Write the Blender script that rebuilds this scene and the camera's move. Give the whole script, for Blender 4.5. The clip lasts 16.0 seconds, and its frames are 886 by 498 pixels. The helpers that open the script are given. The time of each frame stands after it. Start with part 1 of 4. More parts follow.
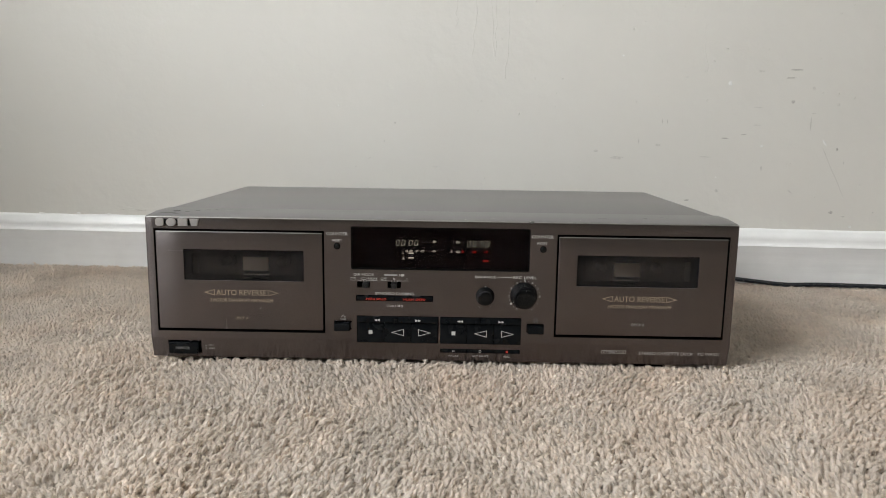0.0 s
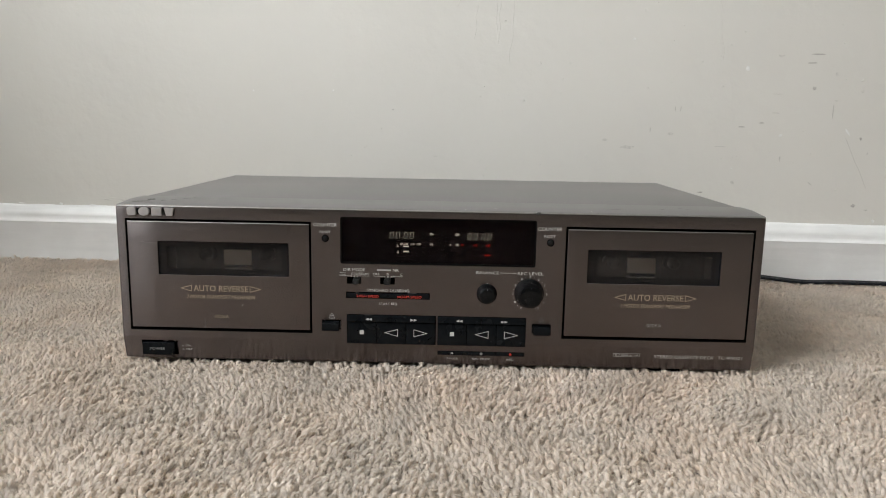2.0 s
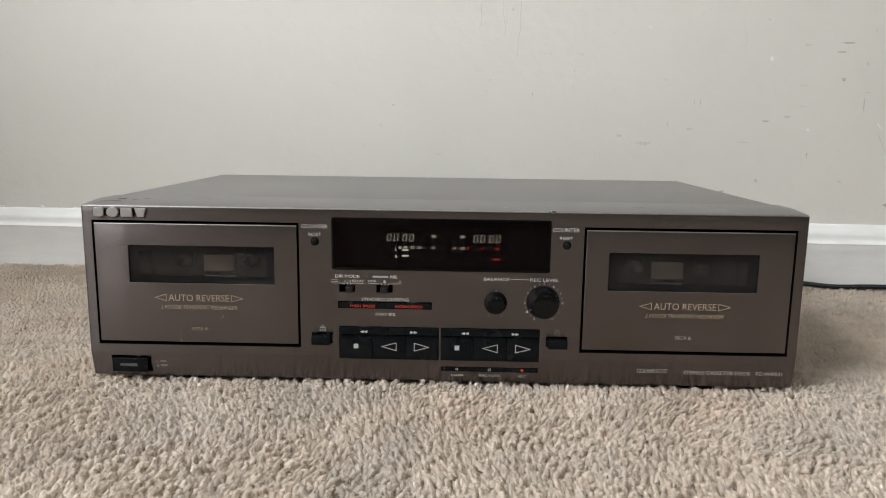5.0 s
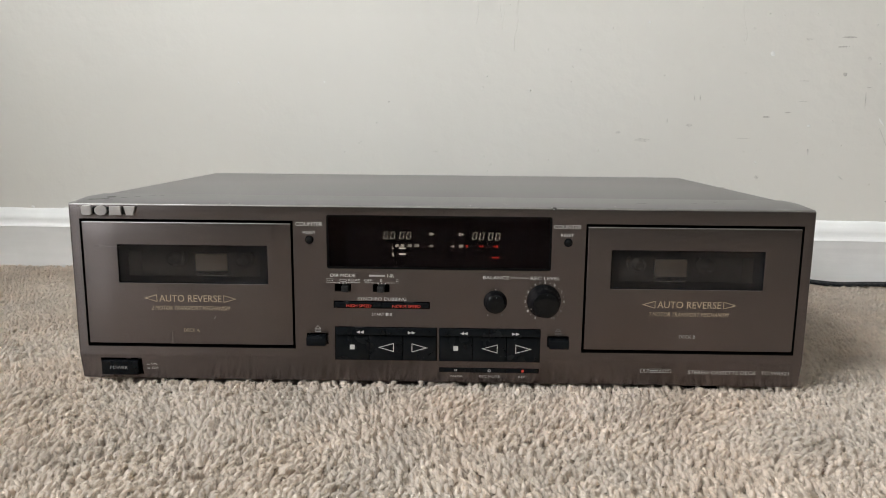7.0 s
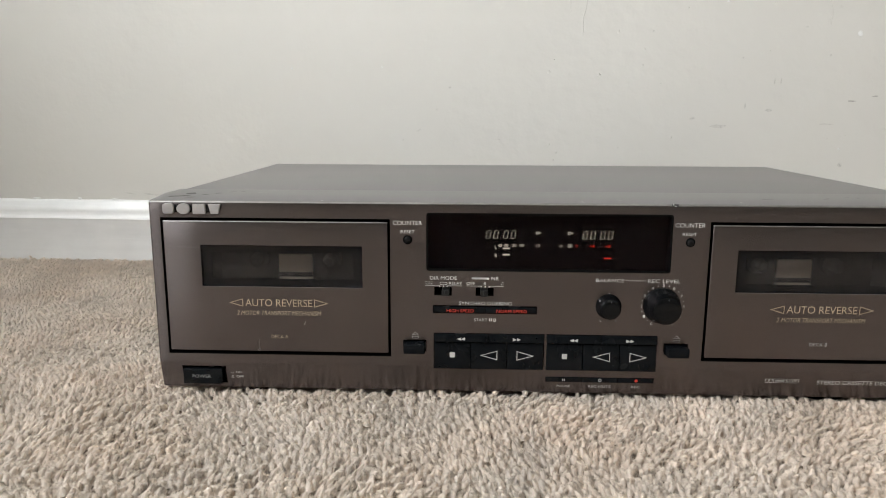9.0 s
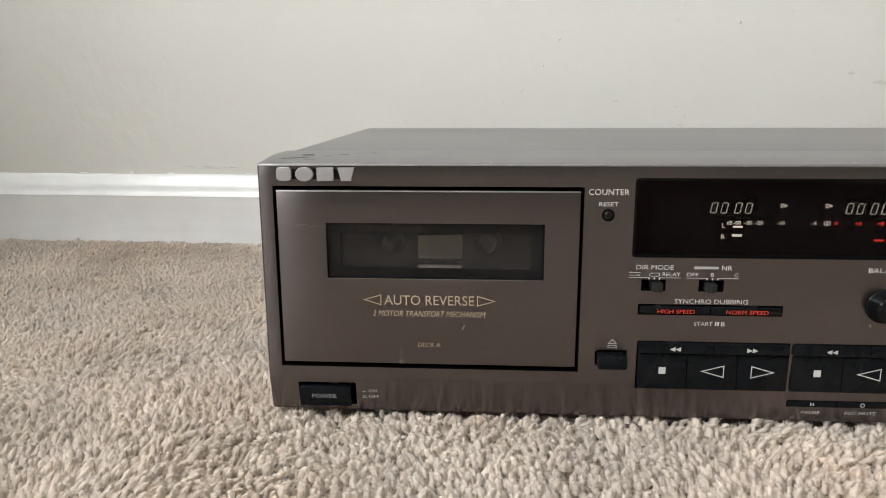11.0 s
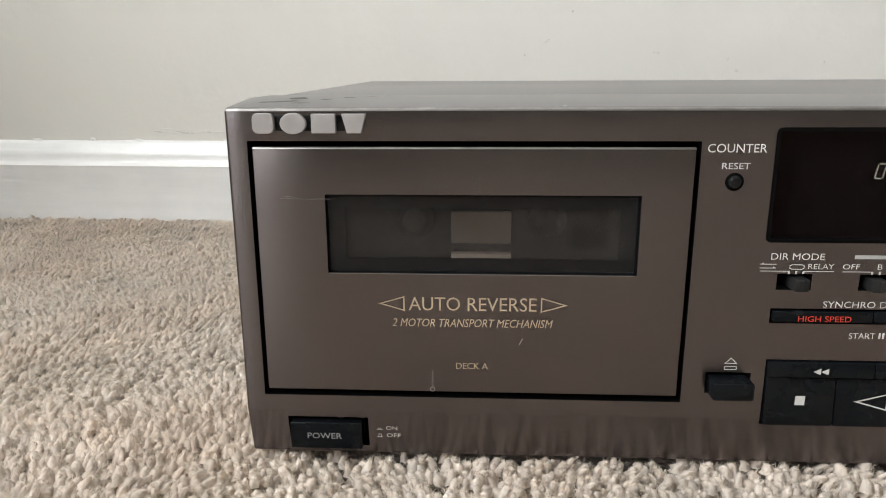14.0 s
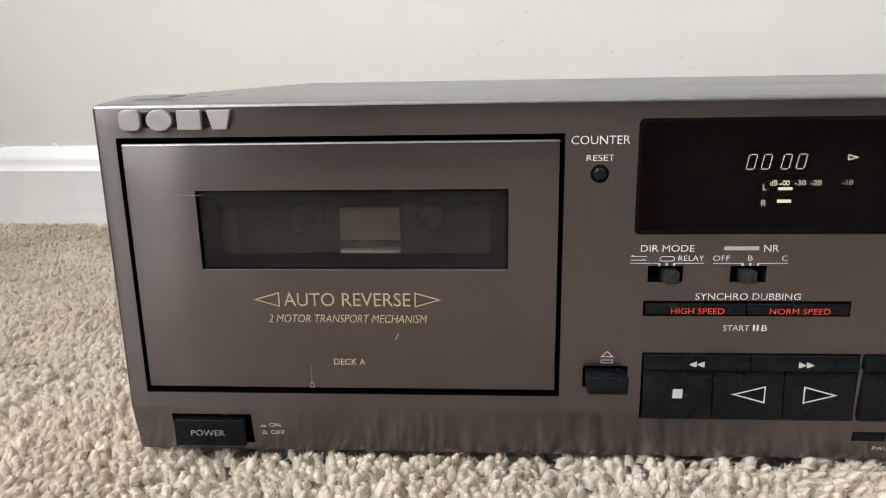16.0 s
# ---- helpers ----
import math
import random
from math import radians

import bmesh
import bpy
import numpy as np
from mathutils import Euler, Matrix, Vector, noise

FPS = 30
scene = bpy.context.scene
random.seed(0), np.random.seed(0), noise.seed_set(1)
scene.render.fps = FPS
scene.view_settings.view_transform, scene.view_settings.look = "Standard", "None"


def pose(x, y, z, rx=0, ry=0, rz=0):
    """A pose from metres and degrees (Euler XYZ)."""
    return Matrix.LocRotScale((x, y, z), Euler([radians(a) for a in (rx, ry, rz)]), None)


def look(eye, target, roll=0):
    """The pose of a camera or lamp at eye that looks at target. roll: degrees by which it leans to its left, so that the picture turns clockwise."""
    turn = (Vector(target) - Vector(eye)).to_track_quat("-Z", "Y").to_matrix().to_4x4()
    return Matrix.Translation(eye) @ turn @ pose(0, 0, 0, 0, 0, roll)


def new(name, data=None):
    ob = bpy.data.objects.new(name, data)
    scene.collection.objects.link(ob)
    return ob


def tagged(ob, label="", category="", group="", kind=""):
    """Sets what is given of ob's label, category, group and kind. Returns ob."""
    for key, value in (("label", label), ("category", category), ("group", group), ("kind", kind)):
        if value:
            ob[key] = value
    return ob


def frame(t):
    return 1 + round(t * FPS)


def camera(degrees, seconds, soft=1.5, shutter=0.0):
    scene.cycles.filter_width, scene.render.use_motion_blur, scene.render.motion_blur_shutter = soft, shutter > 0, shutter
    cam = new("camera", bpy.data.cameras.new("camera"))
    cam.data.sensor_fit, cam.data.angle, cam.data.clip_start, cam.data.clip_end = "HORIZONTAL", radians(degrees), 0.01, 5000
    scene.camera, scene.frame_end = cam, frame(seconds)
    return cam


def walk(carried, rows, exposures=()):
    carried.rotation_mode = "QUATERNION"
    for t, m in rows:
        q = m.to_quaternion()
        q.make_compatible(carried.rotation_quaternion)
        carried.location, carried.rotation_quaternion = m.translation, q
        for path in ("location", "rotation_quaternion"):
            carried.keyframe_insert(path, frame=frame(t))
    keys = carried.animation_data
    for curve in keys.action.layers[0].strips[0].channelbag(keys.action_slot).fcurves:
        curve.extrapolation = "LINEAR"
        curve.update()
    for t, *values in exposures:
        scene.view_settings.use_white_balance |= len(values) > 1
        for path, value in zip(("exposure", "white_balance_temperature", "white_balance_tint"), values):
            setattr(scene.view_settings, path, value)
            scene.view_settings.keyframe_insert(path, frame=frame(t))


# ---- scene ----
cam = camera(64.15, 16.0, 1.0)
PATH = [
    (0, (0.00811, -0.50762, 0.17513), (-0.01593, 1.46528, -0.15209), 0.82),
    (0.5, (0.00831, -0.49663, 0.17531), (-0.01620, 1.47476, -0.16089), 0.89),
    (1, (0.00971, -0.48538, 0.17227), (-0.01631, 1.48609, -0.16331), 0.93),
    (1.5, (0.00893, -0.47603, 0.16980), (-0.01841, 1.49475, -0.16971), 1.00),
    (2, (0.01077, -0.46440, 0.16663), (-0.02057, 1.50602, -0.17463), 1.02),
    (2.5, (0.00942, -0.45348, 0.16597), (-0.02709, 1.51752, -0.17144), 1.05),
    (3, (0.00965, -0.44334, 0.16415), (-0.03415, 1.52831, -0.16852), 0.97),
    (3.5, (0.00984, -0.43245, 0.16196), (-0.03061, 1.53877, -0.17365), 0.92),
    (4, (0.01068, -0.42617, 0.16097), (-0.03026, 1.54536, -0.17278), 0.85),
    (6.5, (0.00959, -0.40453, 0.15447), (-0.03107, 1.56770, -0.17511), 0.57),
    (7, (0.00923, -0.40447, 0.15493), (-0.02391, 1.56784, -0.17502), 0.53),
    (7.5, (0.00886, -0.40312, 0.15586), (-0.02232, 1.56837, -0.17916), 0.43),
    (8, (-0.00051, -0.39958, 0.15673), (-0.03572, 1.57079, -0.18443), 0.37),
    (8.5, (-0.01732, -0.38923, 0.16063), (-0.07098, 1.57723, -0.20013), 0.29),
    (9, (-0.04287, -0.37266, 0.15795), (-0.11349, 1.59074, -0.21630), 0.22),
    (9.5, (-0.06555, -0.35167, 0.15481), (-0.17067, 1.60805, -0.23046), 0.03),
    (10, (-0.08789, -0.32766, 0.14887), (-0.21940, 1.62870, -0.24526), -0.18),
    (12.3, (-0.13751, -0.22188, 0.12995), (-0.27263, 1.71627, -0.34471), -0.28),
    (12.5, (-0.13697, -0.21462, 0.12900), (-0.27387, 1.72199, -0.35139), -0.25),
    (13, (-0.14302, -0.20086, 0.12535), (-0.26066, 1.73441, -0.36544), -0.15),
    (13.5, (-0.14449, -0.19638, 0.12217), (-0.25564, 1.73687, -0.37800), -0.15),
    (14, (-0.14416, -0.19499, 0.12230), (-0.25045, 1.73942, -0.37446), -0.28),
    (14.5, (-0.14219, -0.19489, 0.12120), (-0.25559, 1.73994, -0.37232), -0.48),
    (15, (-0.13533, -0.19479, 0.11973), (-0.25350, 1.74036, -0.37142), -0.73),
    (15.5, (-0.12163, -0.19404, 0.12092), (-0.23783, 1.74209, -0.36684), -0.93),
    (16, (-0.10579, -0.19330, 0.11899), (-0.23100, 1.74355, -0.36364), -0.96),
]
walk(cam, [(t, look(eye, target, roll)) for t, eye, target, roll in PATH],
     [(0, -0.40), (4, -0.33), (7, -0.27), (10, -0.14), (12.5, -0.06), (14.5, 0.02), (16, 0.16)])

# ---- world, daylight, exposure ----
TURN = -2.58          # the room's walls lie slightly askew to the cassette deck
ROOM = pose(0, 0.365, 0, 0, 0, TURN)
FLOOR = -0.010        # backing of the carpet; the pile reaches up to about zero

world = bpy.data.worlds.new("world")
scene.world = world
world.use_nodes = True
wn = world.node_tree.nodes
sky = wn.new("ShaderNodeTexSky")
sky.sky_type, sky.sun_disc = "NISHITA", False
sky.sun_elevation, sky.sun_rotation = radians(38), radians(250)
wn["Background"].inputs[1].default_value = 0.12
world.node_tree.links.new(sky.outputs[0], wn["Background"].inputs[0])

WIN_Y0, WIN_Y1, WIN_Z0, WIN_Z1, WEST = -1.90, -0.66, 0.52, 1.82, -0.92
day = bpy.data.lights.new("window_daylight", "AREA")
day.shape, day.size, day.size_y = "RECTANGLE", WIN_Y1 - WIN_Y0 - 0.1, WIN_Z1 - WIN_Z0 - 0.1
day.energy, day.color = 79.0, (0.955, 0.985, 1.0)
lamp = new("window_daylight", day)
lamp.matrix_world = ROOM @ pose(WEST - 0.115, (WIN_Y0 + WIN_Y1) / 2, (WIN_Z0 + WIN_Z1) / 2, 0, -90, 0) @ pose(0, 0, 0, 0, 0, 90)


# ---- materials ----
def rgba(c):
    return (c[0], c[1], c[2], 1.0)


def material(name, color, rough=0.5, metal=0.0, vary=0.0, scale=40.0, stretch=(1, 1, 1), bump=0.0, bump_scale=300.0,
             rough_vary=0.0, coat=0.0, sheen=0.0, spec=0.5, blotch=0.0, blotch_scale=6.0, aniso=0.0, island=0.0):
    m = bpy.data.materials.new(name)
    m.use_nodes = True
    nt = m.node_tree
    b = nt.nodes["Principled BSDF"]
    b.inputs["Roughness"].default_value = rough
    b.inputs["Metallic"].default_value = metal
    b.inputs["Specular IOR Level"].default_value = spec
    b.inputs["Coat Weight"].default_value = coat
    b.inputs["Coat Roughness"].default_value = 0.12
    b.inputs["Sheen Weight"].default_value = sheen
    b.inputs["Base Color"].default_value = rgba(color)
    if aniso:
        up = nt.nodes.new("ShaderNodeCombineXYZ")
        up.inputs[2].default_value = 1.0
        nt.links.new(up.outputs[0], b.inputs["Tangent"])
        b.inputs["Anisotropic"].default_value = aniso
    tc = nt.nodes.new("ShaderNodeTexCoord")
    mp = nt.nodes.new("ShaderNodeMapping")
    mp.inputs["Scale"].default_value = stretch
    nt.links.new(tc.outputs["Object"], mp.inputs["Vector"])

    def tex(s, detail=4.0, mapped=True):
        n = nt.nodes.new("ShaderNodeTexNoise")
        n.inputs["Scale"].default_value = s
        n.inputs["Detail"].default_value = detail
        nt.links.new(mp.outputs["Vector"] if mapped else tc.outputs["Object"], n.inputs["Vector"])
        return n.outputs["Fac"]

    def ramp(src, lo, hi, a=0.3, z=0.7):
        n = nt.nodes.new("ShaderNodeMapRange")
        n.inputs["From Min"].default_value, n.inputs["From Max"].default_value = a, z
        n.inputs["To Min"].default_value, n.inputs["To Max"].default_value = lo, hi
        nt.links.new(src, n.inputs["Value"])
        return n.outputs["Result"]

    value = None
    for amount, src in ((vary, lambda: tex(scale)), (blotch, lambda: tex(blotch_scale, 3.0, False))):
        if amount:
            r = ramp(src(), 1 - amount, 1 + amount)
            if value is None:
                value = r
            else:
                mul = nt.nodes.new("ShaderNodeMath")
                mul.operation = "MULTIPLY"
                nt.links.new(value, mul.inputs[0])
                nt.links.new(r, mul.inputs[1])
                value = mul.outputs[0]
    if island:
        g = nt.nodes.new("ShaderNodeNewGeometry")
        r = ramp(g.outputs["Random Per Island"], 1 - island, 1 + island, 0.0, 1.0)
        if value is None:
            value = r
        else:
            mul = nt.nodes.new("ShaderNodeMath")
            mul.operation = "MULTIPLY"
            nt.links.new(value, mul.inputs[0])
            nt.links.new(r, mul.inputs[1])
            value = mul.outputs[0]
    if value is not None:
        mix = nt.nodes.new("ShaderNodeVectorMath")
        mix.operation = "SCALE"
        mix.inputs[0].default_value = color
        nt.links.new(value, mix.inputs["Scale"])
        nt.links.new(mix.outputs[0], b.inputs["Base Color"])
    if rough_vary:
        nt.links.new(ramp(tex(scale * 0.7), rough - rough_vary, rough + rough_vary), b.inputs["Roughness"])
    if bump:
        bp = nt.nodes.new("ShaderNodeBump")
        bp.inputs["Strength"].default_value = 1.0
        bp.inputs["Distance"].default_value = bump
        nt.links.new(tex(bump_scale, 3.0), bp.inputs["Height"])
        nt.links.new(bp.outputs["Normal"], b.inputs["Normal"])
    return m


def glowing(name, color, strength):
    m = bpy.data.materials.new(name)
    m.use_nodes = True
    b = m.node_tree.nodes["Principled BSDF"]
    b.inputs["Base Color"].default_value = rgba(color)
    b.inputs["Emission Color"].default_value = rgba(color)
    b.inputs["Emission Strength"].default_value = strength
    return m


def smoked(name, tint, gloss_rough=0.04, haze=0.0, ior=1.45, shine=(0.9, 0.9, 0.9)):
    """A tinted clear pane: what lies behind shows darker, the gloss follows the angle."""
    m = bpy.data.materials.new(name)
    m.use_nodes = True
    nt = m.node_tree
    nt.nodes.remove(nt.nodes["Principled BSDF"])
    clear = nt.nodes.new("ShaderNodeBsdfTransparent")
    clear.inputs["Color"].default_value = rgba(tint)
    gloss = nt.nodes.new("ShaderNodeBsdfGlossy")
    gloss.inputs["Roughness"].default_value = gloss_rough
    gloss.inputs["Color"].default_value = rgba(shine)
    fres = nt.nodes.new("ShaderNodeFresnel")
    fres.inputs["IOR"].default_value = ior
    mix = nt.nodes.new("ShaderNodeMixShader")
    nt.links.new(fres.outputs[0], mix.inputs[0])
    nt.links.new(clear.outputs[0], mix.inputs[1])
    nt.links.new(gloss.outputs[0], mix.inputs[2])
    last = mix.outputs[0]
    if haze:
        film = nt.nodes.new("ShaderNodeBsdfDiffuse")
        tc = nt.nodes.new("ShaderNodeTexCoord")
        no = nt.nodes.new("ShaderNodeTexNoise")
        no.inputs["Scale"].default_value, no.inputs["Detail"].default_value = 190, 4
        nt.links.new(tc.outputs["Object"], no.inputs["Vector"])
        rr = nt.nodes.new("ShaderNodeMapRange")
        rr.inputs["From Min"].default_value, rr.inputs["From Max"].default_value = 0.42, 0.72
        rr.inputs["To Min"].default_value, rr.inputs["To Max"].default_value = haze * 0.5, haze * 1.35
        nt.links.new(no.outputs["Fac"], rr.inputs["Value"])
        film.inputs["Color"].default_value = (0.44, 0.40, 0.37, 1)
        mix2 = nt.nodes.new("ShaderNodeMixShader")
        nt.links.new(rr.outputs[0], mix2.inputs[0])
        nt.links.new(last, mix2.inputs[1])
        nt.links.new(film.outputs[0], mix2.inputs[2])
        last = mix2.outputs[0]
    nt.links.new(last, nt.nodes["Material Output"].inputs["Surface"])
    return m


WALL = material("wall_paint", (0.665, 0.646, 0.600), 0.55, vary=0.025, scale=3, bump=0.0011, bump_scale=48, blotch=0.03, blotch_scale=2.2)
TRIM = material("trim_paint", (0.85, 0.85, 0.84), 0.28, vary=0.045, scale=60, stretch=(0.08, 1, 1), bump=0.0007, bump_scale=90, blotch=0.035, blotch_scale=30)
CEIL = material("ceiling_paint", (0.78, 0.77, 0.74), 0.8, vary=0.02, scale=8, bump=0.0005, bump_scale=90)
# blotch paints the light and shade of the pile's lie into its colour
PILE = material("carpet_pile", (0.850, 0.771, 0.700), 0.28, vary=0.21, scale=210, sheen=0.2, spec=0.6, blotch=0.20, blotch_scale=17, island=0.10, bump=0.0006, bump_scale=900)
# backing colour; on the far carpet it stands in for self-shaded pile
BACKING_SHADED_PILE = material("backing_and_shaded_pile", (0.50, 0.44, 0.37), 0.95, vary=0.25, scale=260, bump=0.004, bump_scale=230, blotch=0.12, blotch_scale=8)
METAL = material("brushed_grey_metal", (0.166, 0.1468, 0.1475), 0.26, metal=1.0, aniso=0.9, vary=0.032, scale=1700, stretch=(0.022, 1, 1), bump=0.000006, bump_scale=2200, blotch=0.025, blotch_scale=24)
COVER = material("satin_grey_paint", (0.132, 0.127, 0.126), 0.30, metal=0.25, vary=0.01, scale=60, blotch=0.010, blotch_scale=10)
BLACK = material("black_plastic", (0.006, 0.0065, 0.007), 0.20, spec=0.25, vary=0.15, scale=120)
SLIDER = material("dark_grey_plastic", (0.017, 0.017, 0.017), 0.3, spec=0.25, vary=0.12, scale=150)
KNOB = material("black_knob_plastic", (0.0030, 0.0033, 0.0038), 0.15, spec=0.24, vary=0.12, scale=120)
KEYCAP = material("charcoal_key_plastic", (0.0040, 0.0050, 0.0062), 0.22, spec=0.17, vary=0.18, scale=110, bump=0.00003, bump_scale=1600, rough_vary=0.09)
GLOSSBLACK = material("glossy_black_plastic", (0.004, 0.004, 0.0045), 0.16, vary=0.1, scale=300, spec=0.05)
VOID = material("matt_black_recess", (0.003, 0.003, 0.003), 0.9, spec=0.03, vary=0.2, scale=200)
WELLM = material("dark_well_plastic", (0.0025, 0.0025, 0.0027), 0.8, spec=0.03, vary=0.25, scale=120)
PRINT = material("pale_grey_print", (0.52, 0.51, 0.49), 0.6, vary=0.05, scale=900)
GOLD = material("pale_gold_print", (0.365, 0.292, 0.210), 0.5, metal=0.2, vary=0.06, scale=900)
REDPRINT = material("red_print", (0.60, 0.045, 0.025), 0.5, vary=0.05, scale=900)
BADGE = material("satin_silver", (0.34, 0.320, 0.312), 0.42, metal=0.3, vary=0.05, scale=300)
PLATE = material("pale_reflector_plastic", (0.66, 0.575, 0.51), 0.4, vary=0.03, scale=90)
MIDPRINT = material("grey_print", (0.33, 0.325, 0.315), 0.6, vary=0.05, scale=900)
FAINT = material("faint_grey_print", (0.22, 0.22, 0.22), 0.6, vary=0.05, scale=900)
RUBBER = material("black_cord_rubber", (0.012, 0.014, 0.018), 0.13, vary=0.15, scale=200)
# greys for scuffs and for the shade of dents, painted as colour
SCUFF_SHADE = material("grey_scuff_and_dent_shade", (0.575, 0.555, 0.515), 0.7, vary=0.2, scale=500)
DENT_SHADE = material("dark_dent_shade", (0.46, 0.44, 0.405), 0.7, vary=0.25, scale=500)
CHIP = material("white_chip", (0.77, 0.765, 0.74), 0.7, vary=0.05, scale=400)
# brighter metal for worn edges and for highlights painted along them
EDGE = material("worn_and_highlit_edge", (0.33, 0.315, 0.305), 0.3, metal=0.9, vary=0.12, scale=300)
SCRATCH = material("bare_metal_scratch", (0.42, 0.40, 0.38), 0.35, metal=0.7, vary=0.1, scale=500)
LIT = glowing("vfd_green_white", (0.70, 0.95, 0.74), 1.05)
LITDIM = glowing("vfd_pale", (0.74, 0.95, 0.76), 0.65)
LITRED = glowing("vfd_red", (1.0, 0.06, 0.03), 0.7)
DISPLAY_GLASS = smoked("display_glass", (0.85, 0.72, 0.71), 0.08, ior=1.18, shine=(0.80, 0.75, 0.86))
WINDOW_GLASS = smoked("cassette_window_glass", (0.95, 0.93, 0.91), 0.10, haze=0.006, ior=1.32, shine=(0.80, 0.82, 0.90))
DUSTY_GLASS = smoked("dusty_inner_window", (0.95, 0.94, 0.92), 0.14, haze=0.024, ior=1.12, shine=(0.74, 0.80, 0.86))
PANE = smoked("clear_pane", (0.97, 0.98, 0.97), 0.01)


# light passes partly through the yarn
nt_ = PILE.node_tree
warm = nt_.nodes.new("ShaderNodeMix")
warm.data_type, warm.blend_type = "RGBA", "MULTIPLY"
warm.inputs["B"].default_value = (0.980, 0.918, 0.868, 1)
patch = nt_.nodes.new("ShaderNodeTexNoise")
patch.inputs["Scale"].default_value, patch.inputs["Detail"].default_value = 10.0, 3.0
nt_.links.new(nt_.nodes["Texture Coordinate"].outputs["Object"], patch.inputs["Vector"])
spread = nt_.nodes.new("ShaderNodeMapRange")
spread.inputs["From Min"].default_value, spread.inputs["From Max"].default_value = 0.42, 0.66
nt_.links.new(patch.outputs["Fac"], spread.inputs["Value"])
nt_.links.new(spread.outputs["Result"], warm.inputs["Factor"])
base = nt_.nodes["Principled BSDF"].inputs["Base Color"]
nt_.links.new(base.links[0].from_socket, warm.inputs["A"])
nt_.links.new(warm.outputs["Result"], base)
thru = nt_.nodes.new("ShaderNodeBsdfTranslucent")
thru.inputs["Color"].default_value = (0.89, 0.825, 0.745, 1)
both = nt_.nodes.new("ShaderNodeMixShader")
both.inputs[0].default_value = 0.55
nt_.links.new(nt_.nodes["Principled BSDF"].outputs[0], both.inputs[1])
nt_.links.new(thru.outputs[0], both.inputs[2])
nt_.links.new(both.outputs[0], nt_.nodes["Material Output"].inputs["Surface"])


# ---- mesh helpers ----
def mesh_from(bm, name, mats):
    me = bpy.data.meshes.new(name)
    bm.to_mesh(me)
    bm.free()
    for m in mats if isinstance(mats, (list, tuple)) else [mats]:
        me.materials.append(m)
    return me


def smooth(me, angle=40):
    me.polygons.foreach_set("use_smooth", [True] * len(me.polygons))
    me.set_sharp_from_angle(angle=radians(angle))
    return me


def part(name, bm, mats, parent=None, label="", angle=40):
    """Links a bmesh, given in world places, as one mesh object under a thing or a part."""
    me = smooth(mesh_from(bm, name, mats), angle)
    ob = new(name, me)
    if parent is not None:
        ob.parent = parent
        if parent.type == "EMPTY":
            ob.matrix_parent_inverse = parent.matrix_basis.inverted()
    if label:
        ob["label"] = label
    return ob


def hull(x0, x1, y0, y1, z0, z1, bevel=0.0, segs=2):
    """A box with rounded edges."""
    bm = bmesh.new()
    bmesh.ops.create_cube(bm, size=1.0)
    bmesh.ops.scale(bm, vec=(x1 - x0, y1 - y0, z1 - z0), verts=bm.verts)
    bmesh.ops.translate(bm, vec=((x0 + x1) / 2, (y0 + y1) / 2, (z0 + z1) / 2), verts=bm.verts)
    if bevel:
        bmesh.ops.bevel(bm, geom=bm.edges[:], offset=bevel, segments=segs, profile=0.5, affect="EDGES")
    return bm


def join(a, b):
    """Adds bmesh b to bmesh a."""
    tmp = bpy.data.meshes.new("tmp")
    b.to_mesh(tmp)
    b.free()
    a.from_mesh(tmp)
    bpy.data.meshes.remove(tmp)
    return a


FOLD = 0.0210


def lower(z):
    """How far the fascia leans back below the fold near its foot."""
    return 0.0 if z > FOLD else (FOLD - z) * 0.19


